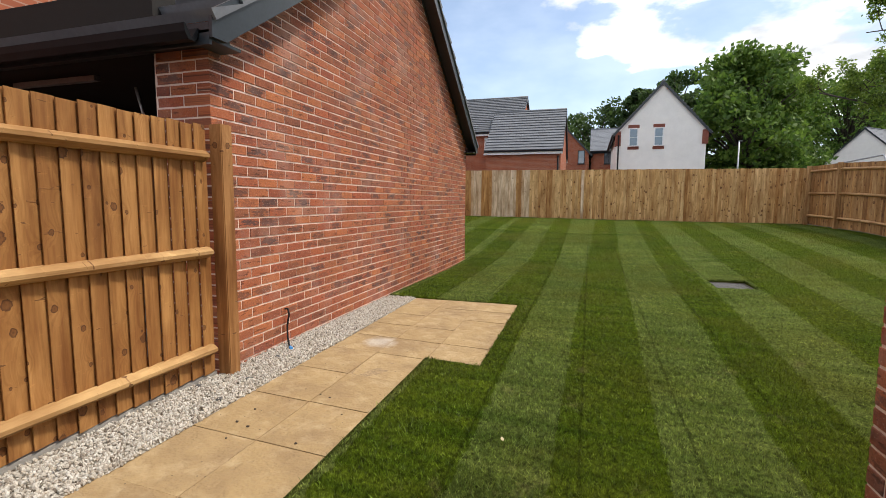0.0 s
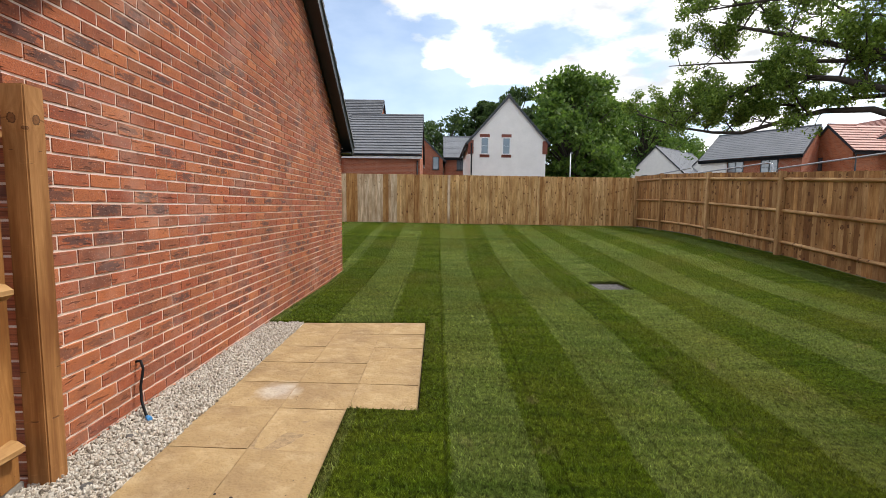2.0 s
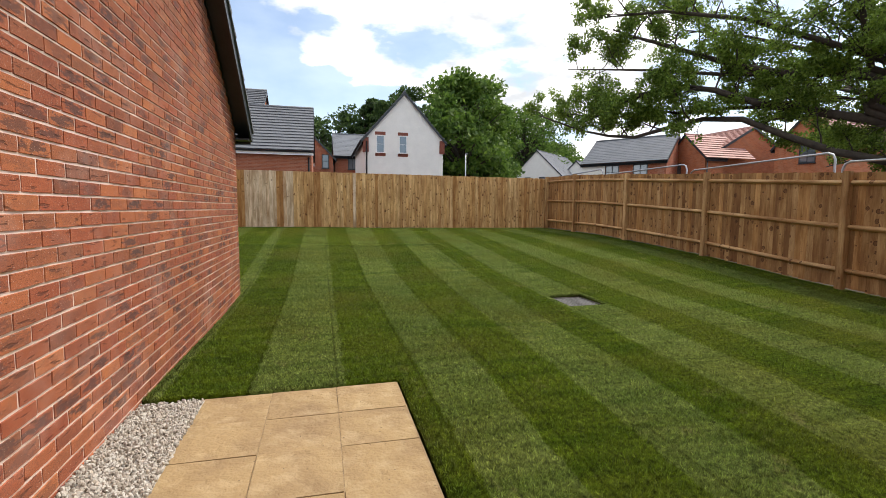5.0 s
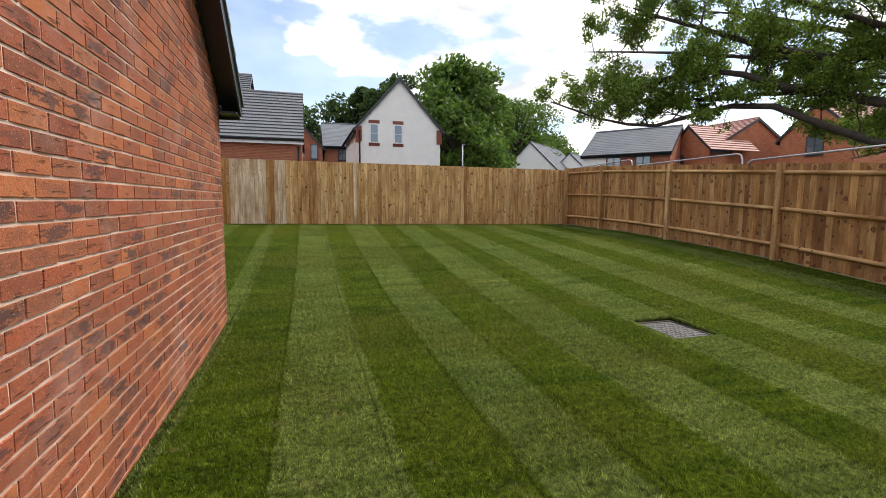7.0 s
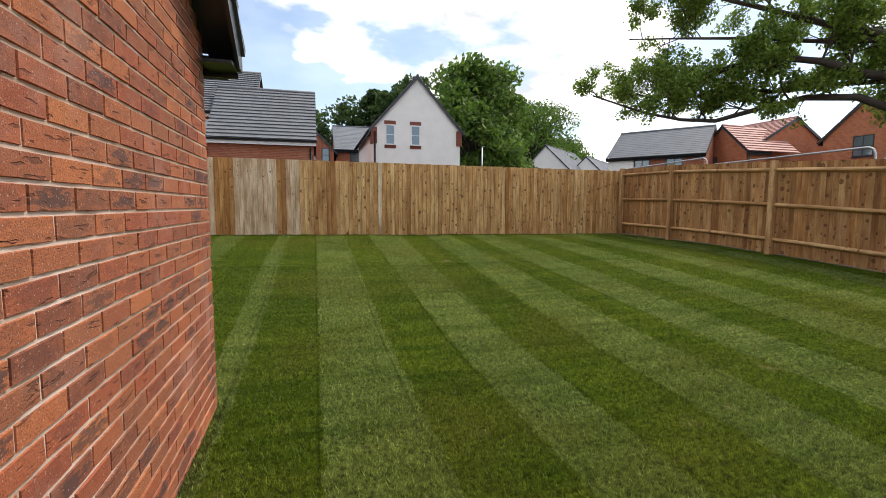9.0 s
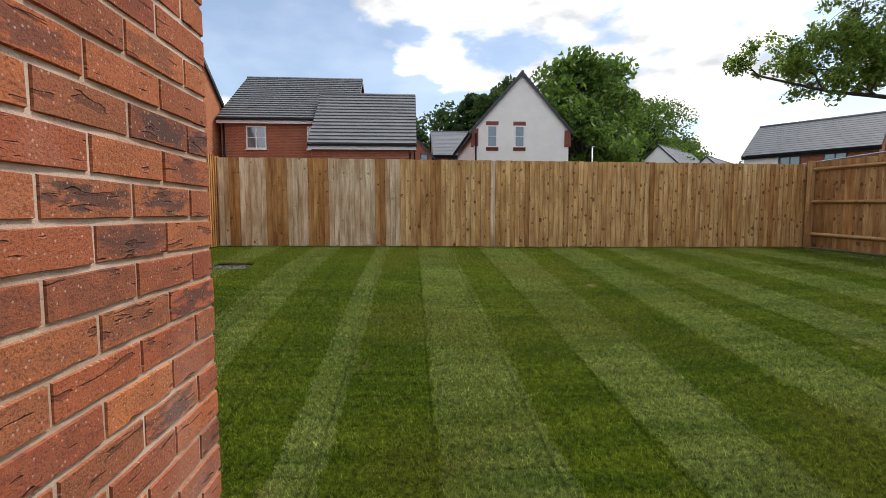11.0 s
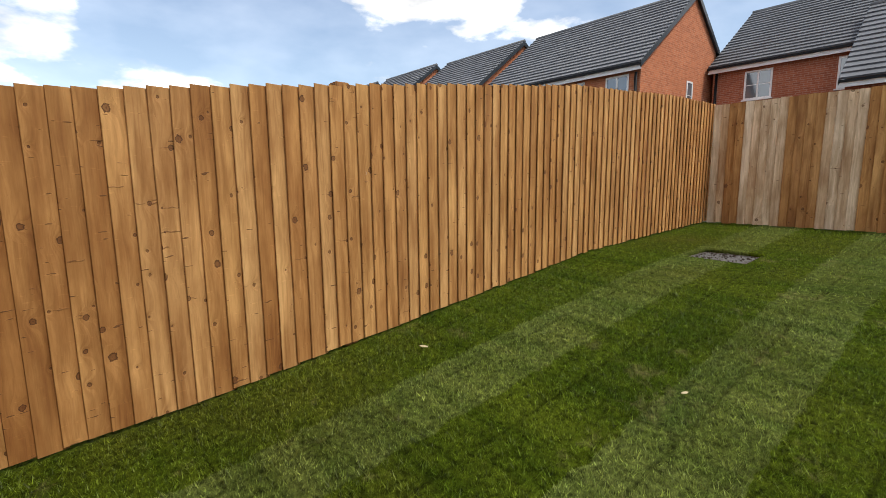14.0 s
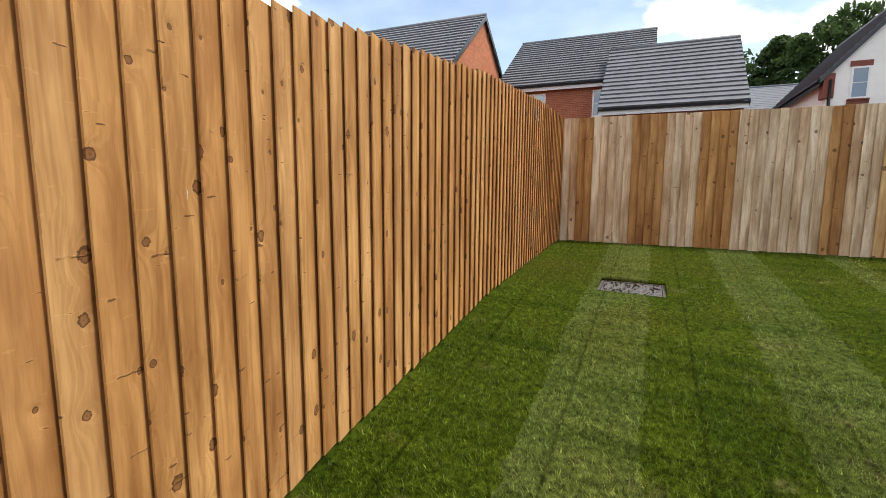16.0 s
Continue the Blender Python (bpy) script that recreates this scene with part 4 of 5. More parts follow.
VERGE = -2.2
bm = bmesh.new()
top_z = gable_top(MID) + 0.16
for side in (-1, 1):
    edge = MID + side * (MID - NEAR + 0.16)
    roof_slope(bm, GAR_W - 0.1, VERGE + 0.02, (edge, EAVE + 0.05), (MID, top_z), 0)
roof = part("roof", bm, M_TILE, garage, "dark grey interlocking roof tiles")
part("ridge", tube([(GAR_W - 0.1, MID, top_z), (VERGE + 0.03, MID, top_z)], 0.11, 10), M_TILE, garage)
for side in (-1, 1):
    edge = MID + side * (MID - NEAR + 0.17)
    # bargeboard with its soffit
    bm = bmesh.new()
    e2 = MID + side * 0.001
    prism(bm, [(edge, EAVE - 0.06), (edge, EAVE + 0.10), (e2, top_z + 0.03), (e2, top_z - 0.19), (edge - side * 0.12, EAVE - 0.06)], 0, VERGE - 0.022, VERGE)
    part("bargeboard", bm, M_FASCIA, garage, "blue-black plastic bargeboard")
    bm = bmesh.new()
    prism(bm, [(edge, EAVE - 0.03), (edge, EAVE - 0.015), (e2, top_z - 0.135), (e2, top_z - 0.15)], 0, WX + 0.012, VERGE - 0.022)
    part("verge_soffit", bm, M_FASCIA, garage)
    # eaves fascia, soffit and gutter
    lo, hi = sorted((edge - side * 0.02, edge))
    part("fascia", boxed(GAR_W - 0.1, VERGE - 0.024, lo, hi, EAVE - 0.10, EAVE + 0.03), M_FASCIA, garage, "black fascia board")
    wall_y = NEAR if side < 0 else FAR_Y
    lo, hi = sorted((edge - side * 0.022, wall_y - side * 0.0))
    part("soffit", boxed(GAR_W - 0.1, VERGE - 0.024, lo, hi, EAVE - 0.055, EAVE - 0.04), M_FASCIA, garage)
    part("box_end", boxed(WX + 0.012, VERGE - 0.024, min(lo, hi) - (0.1 if side > 0 else 0), max(lo, hi) + (0.1 if side < 0 else 0), EAVE - 0.075, EAVE - 0.056), M_FASCIA, garage)
    gy = edge + side * 0.055
    bm = bmesh.new()
    outline = [(gy - 0.055, EAVE - 0.005), (gy - 0.05, EAVE - 0.05), (gy - 0.025, EAVE - 0.09), (gy + 0.025, EAVE - 0.09), (gy + 0.05, EAVE - 0.05), (gy + 0.055, EAVE - 0.005), (gy + 0.045, EAVE - 0.005), (gy, EAVE - 0.075), (gy - 0.045, EAVE - 0.005)]
    prism(bm, outline, 0, GAR_W - 0.1, VERGE - 0.1)
    part("gutter", bm, M_BLACK, garage, "black plastic gutter")

# downpipe on the rear wall
px, py = -5.27, FAR_Y + 0.14
part("downpipe", tube([(px, FAR_Y + 0.32, EAVE - 0.02), (px, FAR_Y + 0.32, EAVE - 0.26), (px, FAR_Y + 0.30, EAVE - 0.305), (px, py + 0.04, EAVE - 0.325), (px, py, EAVE - 0.37), (px, py, 0.27), (px, py + 0.015, 0.22), (px, py + 0.06, 0.18)], 0.036, 12), M_BLACK, garage, "black plastic downpipe")

# inside of the garage front: its gloom painted near-black, with a raised door's track
part("garage_floor", boxed(GAR_W + 0.2, WX - 0.2, NEAR + 0.2, FAR_Y - 0.2, 0.0, 0.17), M_CONCRETE, garage)
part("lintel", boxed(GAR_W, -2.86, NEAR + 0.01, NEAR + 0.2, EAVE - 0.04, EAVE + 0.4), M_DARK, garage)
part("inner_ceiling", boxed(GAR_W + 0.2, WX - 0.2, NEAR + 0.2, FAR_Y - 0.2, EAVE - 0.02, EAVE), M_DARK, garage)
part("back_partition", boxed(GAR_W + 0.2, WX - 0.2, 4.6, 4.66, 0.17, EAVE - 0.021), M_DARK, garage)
part("door_track", boxed(-4.75, -3.8, 2.8, 2.85, 2.325, 2.365), M_STEEL, garage, "galvanised door track")
part("door_arm", tube([(-3.37, 2.8, 2.24), (-3.28, 2.8, 1.95)], 0.012, 6), M_STEEL, garage)

# cable stub at the foot of the wall
cable = thing("cable", "loose dark cable with a blue end hanging from the brick wall", "cable", (WX, 3.22, 0.18))
pts = [(0.0, 0.02, 0.3), (0.03, 0.02, 0.305), (0.045, 0.015, 0.26), (0.035, 0.0, 0.16), (0.05, -0.02, 0.08), (0.10, -0.07, 0.03), (0.13, -0.1, 0.02)]
part("lead", tube(pts, 0.008, 8), M_BLACK, cable)
part("connector", tube([(0.13, -0.1, 0.02), (0.16, -0.125, 0.022)], 0.013, 8), M_BLUE, cable, "blue plastic connector")

# ---- own house, whose rear corner stands by the start of the walk ----
HX, HY = 1.02, 2.03
house = thing("house", "dark red brick house corner beside the lawn", "house", (HX, HY, 0))
# wall top, roof and gable are unseen; kept low to shorten their shadow
bm = bmesh.new()
box(bm, 0.004, 8.0, -9.0, -0.004, -0.15, 2.5)
house_wall = part("wall", bm, M_MORTAR, house)
bm = bmesh.new()
for side in (-1, 1):
    roof_slope(bm, -9.1, 0.12, (4.0 + side * 4.2, 2.5), (4.0, 4.9), 1)
part("roof", bm, M_TILE, house)
bm = bmesh.new()
prism(bm, [(0.0, 2.5), (8.0, 2.5), (4.0, 4.8)], 1, -9.0, -0.01)
wall_uv(bm)
part("gable", bm, M_FAR_RED, house)


def lay_house_bricks():
    lay(house_wall, -3.6, 0.0, lambda s: 2.4, lambda s, z: Matrix.Translation((0, s, z)) @ pose(0, 0, 0, 0, 0, 180), lambda s, z: False)
    lay(house_wall, 0.0, 3.6, lambda s: 2.4, lambda s, z: Matrix.Translation((3.6 - s, 0, z)) @ pose(0, 0, 0, 0, 0, 90), lambda s, z: False, 0, False, lambda r: 0.225 if r % 2 else 0.1125)


# ---- inspection covers ----
def cover(cx, cy, w, d, a, label):
    z = ground_z(cx, cy) - 0.036
    c = thing("manhole_cover", label, "manhole cover", (cx, cy, z), a)
    bm = bmesh.new()
    for x0, x1, y0, y1 in ((-w / 2, w / 2, -d / 2, -d / 2 + 0.025), (-w / 2, w / 2, d / 2 - 0.025, d / 2), (-w / 2, -w / 2 + 0.025, -d / 2 + 0.025, d / 2 - 0.025), (w / 2 - 0.025, w / 2, -d / 2 + 0.025, d / 2 - 0.025)):
        box(bm, x0, x1, y0, y1, -0.03, 0.008)
    part("frame", bm, M_RIM, c)
    bm = bmesh.new()
    n = 9
    iw, idp = w / 2 - 0.03, d / 2 - 0.03
    box(bm, -iw, iw, -idp, idp, -0.03, 0.0)
    for i in range(n):
        for j in range(n):
            x, y = -iw + (i + 0.5) * 2 * iw / n, -idp + (j + 0.5) * 2 * idp / n
            s = iw / n * 0.72
            box(bm, x - s, x + s, y - s, y + s, 0.0, 0.004)
    part("plate", bm, M_PLATE, c, "studded grey steel plate")
    return c


M_PLATE = plain("dusty_plate", (0.125, 0.12, 0.115), 0.8, 0.1, scale=16, vary=0.6, relief=0.5)
M_RIM = plain("rusty_rim", (0.10, 0.085, 0.07), 0.8, 0.3, scale=20, vary=0.4, relief=0.4)


def crumbs(c, w, d, count, seed):
    """Soil and stone crumbs lying on a cover."""
    rng = random.Random(seed)
    for k in range(count):
        bm = bmesh.new()
        bmesh.ops.create_icosphere(bm, subdivisions=1, radius=rng.uniform(0.005, 0.014))
        for v in bm.verts:
            v.co *= rng.uniform(0.7, 1.2)
        ob = part("crumb", bm, M_SOIL if k % 3 else M_RIM, c)
        ob.matrix_basis = pose(rng.uniform(-w, w) / 2.3, rng.uniform(-d, d) / 2.3, 0.008, 0, 0, rng.uniform(0, 360))


cover(*MANHOLES[0], "studded grey drain cover sunk in the lawn")
crumbs(cover(*MANHOLES[1], "dusty grey drain cover strewn with soil near the fence"), 0.56, 0.54, 60, 3)


# ---- neighbouring houses ----
def window(parent, wall, s, z, w, h, face, casement=2, frame_mat=None, head=None):
    """A window on a wall. wall: coordinate of the wall's face; face: '-y', '+x' or '-x'; s: its middle along the wall; z: its sill."""
    fm = frame_mat or M_WHITE
    def put(bm):
        if face == '+x':
            bmesh.ops.rotate(bm, verts=bm.verts[:], matrix=Matrix.Rotation(radians(90), 3, 'Z'))
            bmesh.ops.translate(bm, verts=bm.verts[:], vec=(wall, s, z))
        elif face == '-x':
            bmesh.ops.rotate(bm, verts=bm.verts[:], matrix=Matrix.Rotation(radians(-90), 3, 'Z'))
            bmesh.ops.translate(bm, verts=bm.verts[:], vec=(wall, s, z))
        else:
            bmesh.ops.translate(bm, verts=bm.verts[:], vec=(s, wall, z))
        return bm
    t = 0.065
    bm = bmesh.new()
    box(bm, -w / 2, w / 2, -0.03, 0.05, 0, t)
    box(bm, -w / 2, w / 2, -0.03, 0.05, h - t, h)
    for i in range(casement + 1):
        x = -w / 2 + t / 2 + (w - t) * i / casement
        box(bm, x - t / 2, x + t / 2, -0.03, 0.05, t, h - t)
    win = part("window", put(bm), fm, parent)
    for i in range(casement):
        a = -w / 2 + t + (w - t) * i / casement
        b = -w / 2 + (w - t) * (i + 1) / casement
        bm = bmesh.new()
        box(bm, a, b, -0.012, 0.01, t, h - t)
        part("pane", put(bm), M_GLASS, win)
        bm = bmesh.new()
        box(bm, a, b, -0.022, -0.014, h * 0.5 - 0.012, h * 0.5 + 0.012)
        part("glazing_bar", put(bm), fm, win)
    bm = bmesh.new()
    box(bm, -w / 2 - 0.05, w / 2 + 0.05, -0.09, 0.0, -0.05, -0.002)
    part("sill", put(bm), head or fm, win)
    if head:
        bm = bmesh.new()
        box(bm, -w / 2 - 0.06, w / 2 + 0.06, -0.02, 0.0, h + 0.002, h + 0.22)
        part("lintel", put(bm), head, win, "dark brick header course")
        bm = bmesh.new()
        box(bm, -w / 2 - 0.06, w / 2 + 0.06, -0.02, 0.0, -0.20, -0.052)
        part("brick_sill", put(bm), head, win)
    return win


def block(parent, x0, x1, y0, y1, z0, eave, ridge, along, wall_mat, roof_mat, trim, over=0.25, name="wall", gable_mat=None, course=0.3):
    """A storey block with a pitched roof; along: 0 if the ridge runs along x, 1 along y."""
    bm = bmesh.new()
    if along == 0:
        mid = (y0 + y1) / 2
        prism(bm, [(y0, z0), (y1, z0), (y1, eave), (mid, ridge), (y0, eave)], 0, x0, x1)
    else:
        mid = (x0 + x1) / 2
        prism(bm, [(x0, z0), (x1, z0), (x1, eave), (mid, ridge), (x0, eave)], 1, y0, y1)
    wall_uv(bm)
    wall = part(name, bm, wall_mat, parent)
    slope = (ridge - eave) / ((y1 - y0) / 2 if along == 0 else (x1 - x0) / 2)
    drop = over * slope
    bm = bmesh.new()
    a, b, (lo, hi) = (x0 - 0.12, x1 + 0.12, (y0, y1)) if along == 0 else (y0 - 0.12, y1 + 0.12, (x0, x1))
    for side, e in ((-1, lo), (1, hi)):
        roof_slope(bm, a, b, (e + side * over, eave - drop + 0.09), (mid, ridge + 0.1), along, course, 0.014 if roof_mat is M_SLATE else 0.055)
    part("roof", bm, roof_mat, parent)
    ends = ((a, b, (e + s * over)) for s, e in ((-1, lo), (1, hi)))
    for (a2, b2, e), s in zip(ends, (-1, 1)):
        q0, q1 = sorted((e, e - s * 0.03))
        g0, g1 = sorted((e, e + s * 0.1))
        zf = eave - drop
        if along == 0:
            part("fascia", boxed(a2, b2, q0, q1, zf - 0.17, zf + 0.06), trim, parent)
            part("gutter", boxed(a2, b2, g0, g1, zf - 0.02, zf + 0.05), M_BLACK, parent)
        else:
            part("fascia", boxed(q0, q1, a2, b2, zf - 0.17, zf + 0.06), trim, parent)
            part("gutter", boxed(g0, g1, a2, b2, zf - 0.02, zf + 0.05), M_BLACK, parent)
    for k, s in ((a, 1), (b, -1)):
        for side, e in ((-1, lo), (1, hi)):
            bm = bmesh.new()
            prism(bm, [(e + side * over, eave - drop - 0.1), (e + side * over, eave - drop + 0.1), (mid, ridge + 0.13), (mid, ridge - 0.09)], along, min(k, k + s * 0.03) - (0.012 if s > 0 else -0.012), max(k, k + s * 0.03) - (0.012 if s > 0 else -0.012))
            part("bargeboard", bm, M_FASCIA, parent)
    part("ridge", tube([(a, mid, ridge + 0.11), (b, mid, ridge + 0.11)] if along == 0 else [(mid, a, ridge + 0.11), (mid, b, ridge + 0.11)], 0.09, 8), roof_mat, parent)
    return wall


# white rendered house, gable towards the garden
wh = thing("white_house", "white rendered house with brick corners and grey roof", "house", (0, 0, 0))
block(wh, 1.62, 7.0, 33.9, 43.0, 0.6, 6.15, 9.15, 1, M_RENDER, M_TILE, M_BLACK, over=0.25)
for s in (2.65, 4.19):
    window(wh, 33.9, s, 5.14, 0.58, 1.2, '-y', 1, head=M_TRIM)
    window(wh, 33.9, s, 2.2, 0.58, 1.2, '-y', 1, head=M_TRIM)
part("quoin", boxed(1.5, 1.86, 33.82, 34.3, 5.2, 6.15), M_TRIM, wh, "red brick corner corbel")
part("quoin", boxed(6.76, 7.1, 33.82, 34.3, 5.2, 6.1), M_TRIM, wh, "red brick corner corbel")
part("downpipe", tube([(1.72, 33.8, 5.9), (1.72, 33.8, 0.7)], 0.05, 8), M_BLACK, wh)

# house with the lower wing in front of it
gh = thing("brick_house", "red brick house with grey tiled roof and white windows", "house", (0, 0, 0))
block(gh, -11.0, -4.75, 31.3, 40.0, 0.6, 6.12, 9.05, 0, M_FAR_RED, M_TILE, M_WHITE)
window(gh, 31.3, -9.35, 4.6, 0.95, 1.1, '-y', 2)
window(gh, 31.3, -6.52, 4.6, 0.8, 1.1, '-y', 2)
part("downpipe", tube([(-10.85, 31.22, 5.8), (-10.85, 31.22, 0.7)], 0.05, 8), M_BLACK, gh)
block(gh, -6.3, -1.75, 29.2, 35.6, 0.6, 4.68, 7.4, 0, M_FAR_RED, M_TILE, M_WHITE, name="wing_wall")
part("downpipe", tube([(-1.9, 29.1, 4.2), (-1.9, 29.1, 0.7)], 0.05, 8), M_BLACK, gh)

# terrace along the left, each house stepping forward of the last
for k, (x0, x1, dy, dz) in enumerate(((-19.05, -11.1, 0.0, 0.0), (-25.15, -19.1, -0.85, -0.2), (-30.65, -25.2, -1.65, -0.32), (-38.0, -30.7, -2.35, -0.54))):
    th = thing("terrace_house", "orange-red brick terrace house with a grey tiled roof", "house", (0, dy, 0), group="terrace row")
    block(th, x0 + 0.13, x1 - 0.13, 25.7, 33.6, 0.5, 5.6 + dz, 8.6 + dz, 0, M_FAR_ORANGE, M_TILE, M_WHITE)
    for i, s in enumerate((x1 - 1.0, x1 - 2.75, x1 - 4.6)):
        window(th, 25.7, s, 4.05 + dz, 0.8 if i else 0.9, 1.15, '-y', 2)
    if k == 0:
        window(th, x1 - 0.13, 29.6, 4.25, 0.55, 1.1, '+x', 1)
        part("downpipe", tube([(x1 - 0.25, 25.6, 5.2), (x1 - 0.25, 25.6, 0.6)], 0.05, 8), M_BLACK, th)

# house between the wing and the white house
mh = thing("brick_house", "distant red brick house with a plain slate roof", "house", (0, 0, 0))
block(mh, 0.0, 9.0, 45.8, 54.0, 0.6, 6.2, 8.6, 0, M_FAR_RED, M_SLATE, M_BLACK)
block(mh, -4.2, -0.2, 44.6, 50.0, 0.6, 5.9, 8.0, 1, M_FAR_RED, M_SLATE, M_BLACK, name="wing_wall")
window(mh, 45.8, 1.55, 4.95, 0.8, 1.2, '-y', 2, M_FASCIA)
window(mh, 44.6, -0.85, 4.9, 0.6, 1.2, '-y', 1, M_FASCIA)

# small white house far off
sh = thing("white_house", "small distant white gabled house with a pale roof", "house", (30.0, 66.5, 0), -48)
block(sh, -4.2, 4.2, 0.0, 14.0, 0.6, 6.0, 10.1, 1, M_RENDER, M_SLATE, M_WHITE)
window(sh, 0.0, -1.4, 5.0, 0.9, 1.2, '-y', 1, M_FASCIA)
window(sh, 0.0, 0.9, 5.0, 0.9, 1.2, '-y', 1, M_FASCIA)
sh2 = copy_thing(sh, pose(37.5, 68.0, -1.2, 0, 0, -48))

# houses behind the right fence, turned towards the garden
rh = thing("brick_house", "long house with a grey slate roof and part white walls", "house", (22.4, 40.4, 0), -53.7)
block(rh, 0.9, 7.5, -3.2, 3.2, 0.6, 5.3, 7.4, 0, M_FAR_RED, M_SLATE, M_BLACK)
part("render_panel", boxed(0.9, 2.8, -3.28, -3.204, 0.6, 5.0), M_RENDER, rh, "white rendered wall panel")
window(rh, -3.2, 3.4, 3.9, 1.1, 1.1, '-y', 2, M_FASCIA)
window(rh, -3.2, 5.6, 3.9, 1.1, 1.1, '-y', 2, M_FASCIA)
rh2 = thing("brick_house", "orange brick house with pinkish red tiles and two gables", "house", (33.0, 33.0, 0), 3)
block(rh2, -3.9, 3.9, 0.0, 9.0, 0.6, 6.0, 8.1, 1, M_FAR_ORANGE, M_TILE_RED, M_FASCIA)
block(rh2, -5.8, -3.95, -0.8, 3.1, 0.6, 5.55, 7.35, 0, M_FAR_ORANGE, M_TILE_RED, M_FASCIA, name="wing_wall")
bm = bmesh.new()
for side, edge in ((-1, -1.05), (1, 3.35)):
    roof_slope(bm, -3.95, -0.9, (edge, 5.41), (1.15, 7.45), 0)
part("valley_roof", bm, M_TILE_RED, rh2)
window(rh2, -5.8, 1.9, 4.2, 0.8, 1.0, '-x', 2, M_FASCIA)
part("downpipe", tube([(-5.7, -0.95, 5.4), (-5.7, -0.95, 0.7)], 0.05, 8), M_FASCIA, rh2)
rh3 = thing("brick_house", "orange brick gable house with a dark window", "house", (32.4, 28.05, 0))
block(rh3, 0.0, 9.0, -2.5, 2.5, 0.6, 6.2, 8.4, 0, M_FAR_ORANGE, M_TILE_RED, M_FASCIA)
window(rh3, 0.0, 0.0, 4.8, 1.2, 1.35, '-x', 2, M_FASCIA)

# neighbour's wall above the garage roof
nb = thing("brick_house", "neighbouring red brick house above the garage roof", "house", (0, 0, 0))
block(nb, -13.0, -5.62, -3.0, 6.6, 0.1, 5.4, 8.2, 0, M_FAR_RED, M_TILE, M_BLACK)


# ---- site fence panels behind the right fence ----
def site_panel(y0, y1, z0, z1, x=7.3):
    p = thing("site_fence_panel", "galvanised tubular temporary fence panel leaning behind the boards", "fence panel", (x, 0, 0), group="site fence panels")
    r = 0.12
    low = 0.5
    part("tube_frame", tube([(0, y0, low), (0, y0, z0 - r), (0, y0 + r * 0.3, z0 - r * 0.3), (0, y0 + r, z0), (0, y1 - r, z1), (0, y1 - r * 0.3, z1 - r * 0.3), (0, y1, z1 - r), (0, y1, low)], 0.02, 8), M_STEEL, p)
    part("mesh_rail", tube([(0, y0, 1.4), (0, y1, 1.4)], 0.012, 6), M_STEEL, p)


site_panel(8.25, 11.5, 2.42, 2.36)
site_panel(11.62, 15.0, 2.52, 2.50)
site_panel(15.1, 18.4, 2.68, 2.62)
site_panel(4.8, 8.12, 2.15, 2.24)

# lamp post beyond the trees
lp = thing("lamp_post", "slim pale metal lamp post far behind the fence", "lamp post", (9.8, 37.5, 0.6))
part("pole", tube([(0, 0, 0), (0, 0, 5.1)], [0.06, 0.045], 8), M_STEEL, lp)
part("lantern", boxed(-0.05, 0.2, -0.05, 0.05, 5.1, 5.15, 0.015), M_STEEL, lp)


# ---- trees ----
def leaf_cloud(centres, count, size, seed, flat=0.6):
    """Many small leaf clumps round the twigs: pairs of bent leaves. centres: (place, radius)."""
    rng = np.random.default_rng(seed)
    n = len(centres)
    wts = np.array([r ** 2 for _, r in centres])
    ids = rng.choice(n, count, p=wts / wts.sum())
    cen = np.array([tuple(c) for c, _ in centres])[ids]
    rad = np.array([r for _, r in centres])[ids]
    d = rng.normal(size=(count, 3))
    d /= np.linalg.norm(d, axis=1)[:, None]
    rr = rng.uniform(0.25, 1.0, count) ** 0.6 * rad
    d[:, 2] *= flat
    p = cen + d * rr[:, None]
    a = rng.normal(size=(count, 3))
    a /= np.linalg.norm(a, axis=1)[:, None]
    b = np.cross(a, rng.normal(size=(count, 3)))
    b /= np.linalg.norm(b, axis=1)[:, None]
    s = (rng.uniform(0.6, 1.3, count) * size)[:, None]
    v = np.stack([p - a * s, p + b * s * 0.55, p + a * s, p - b * s * 0.5 + np.array([0, 0, -0.2]) * s], axis=1).reshape(-1, 3)
    f = np.arange(count * 4).reshape(-1, 4)
    return v.tolist(), f.tolist()


def grow(start, heading, length, radius, level, rng, tubes, tips, droop=0.0, spread=0.75):
    """Limbs that fork: adds tubes (points, radii) and twig ends."""
    n = 5
    pts, p, d = [Vector(start)], Vector(start), Vector(heading).normalized()
    for i in range(n):
        d = (d + Vector((rng.uniform(-1, 1), rng.uniform(-1, 1), rng.uniform(-0.7, 0.7) - droop)) * 0.22).normalized()
        p = p + d * (length / n)
        pts.append(p.copy())
    tubes.append((pts, [radius * (1 - 0.55 * i / n) for i in range(n + 1)]))
    if level == 0:
        tips.append((p.copy(), length))
        tips.append((pts[3].copy(), length * 0.8))
        return
    for k in range(rng.choice((2, 3, 3))):
        q = pts[rng.randrange(2, n + 1)]
        h = (d + Vector((rng.uniform(-1, 1), rng.uniform(-1, 1), rng.uniform(-0.5, 0.8))) * spread).normalized()
        grow(q, h, length * rng.uniform(0.55, 0.75), radius * 0.5, level - 1, rng, tubes, tips, droop, spread)
    grow(p, d, length * 0.65, radius * 0.45, level - 1, rng, tubes, tips, droop, spread)


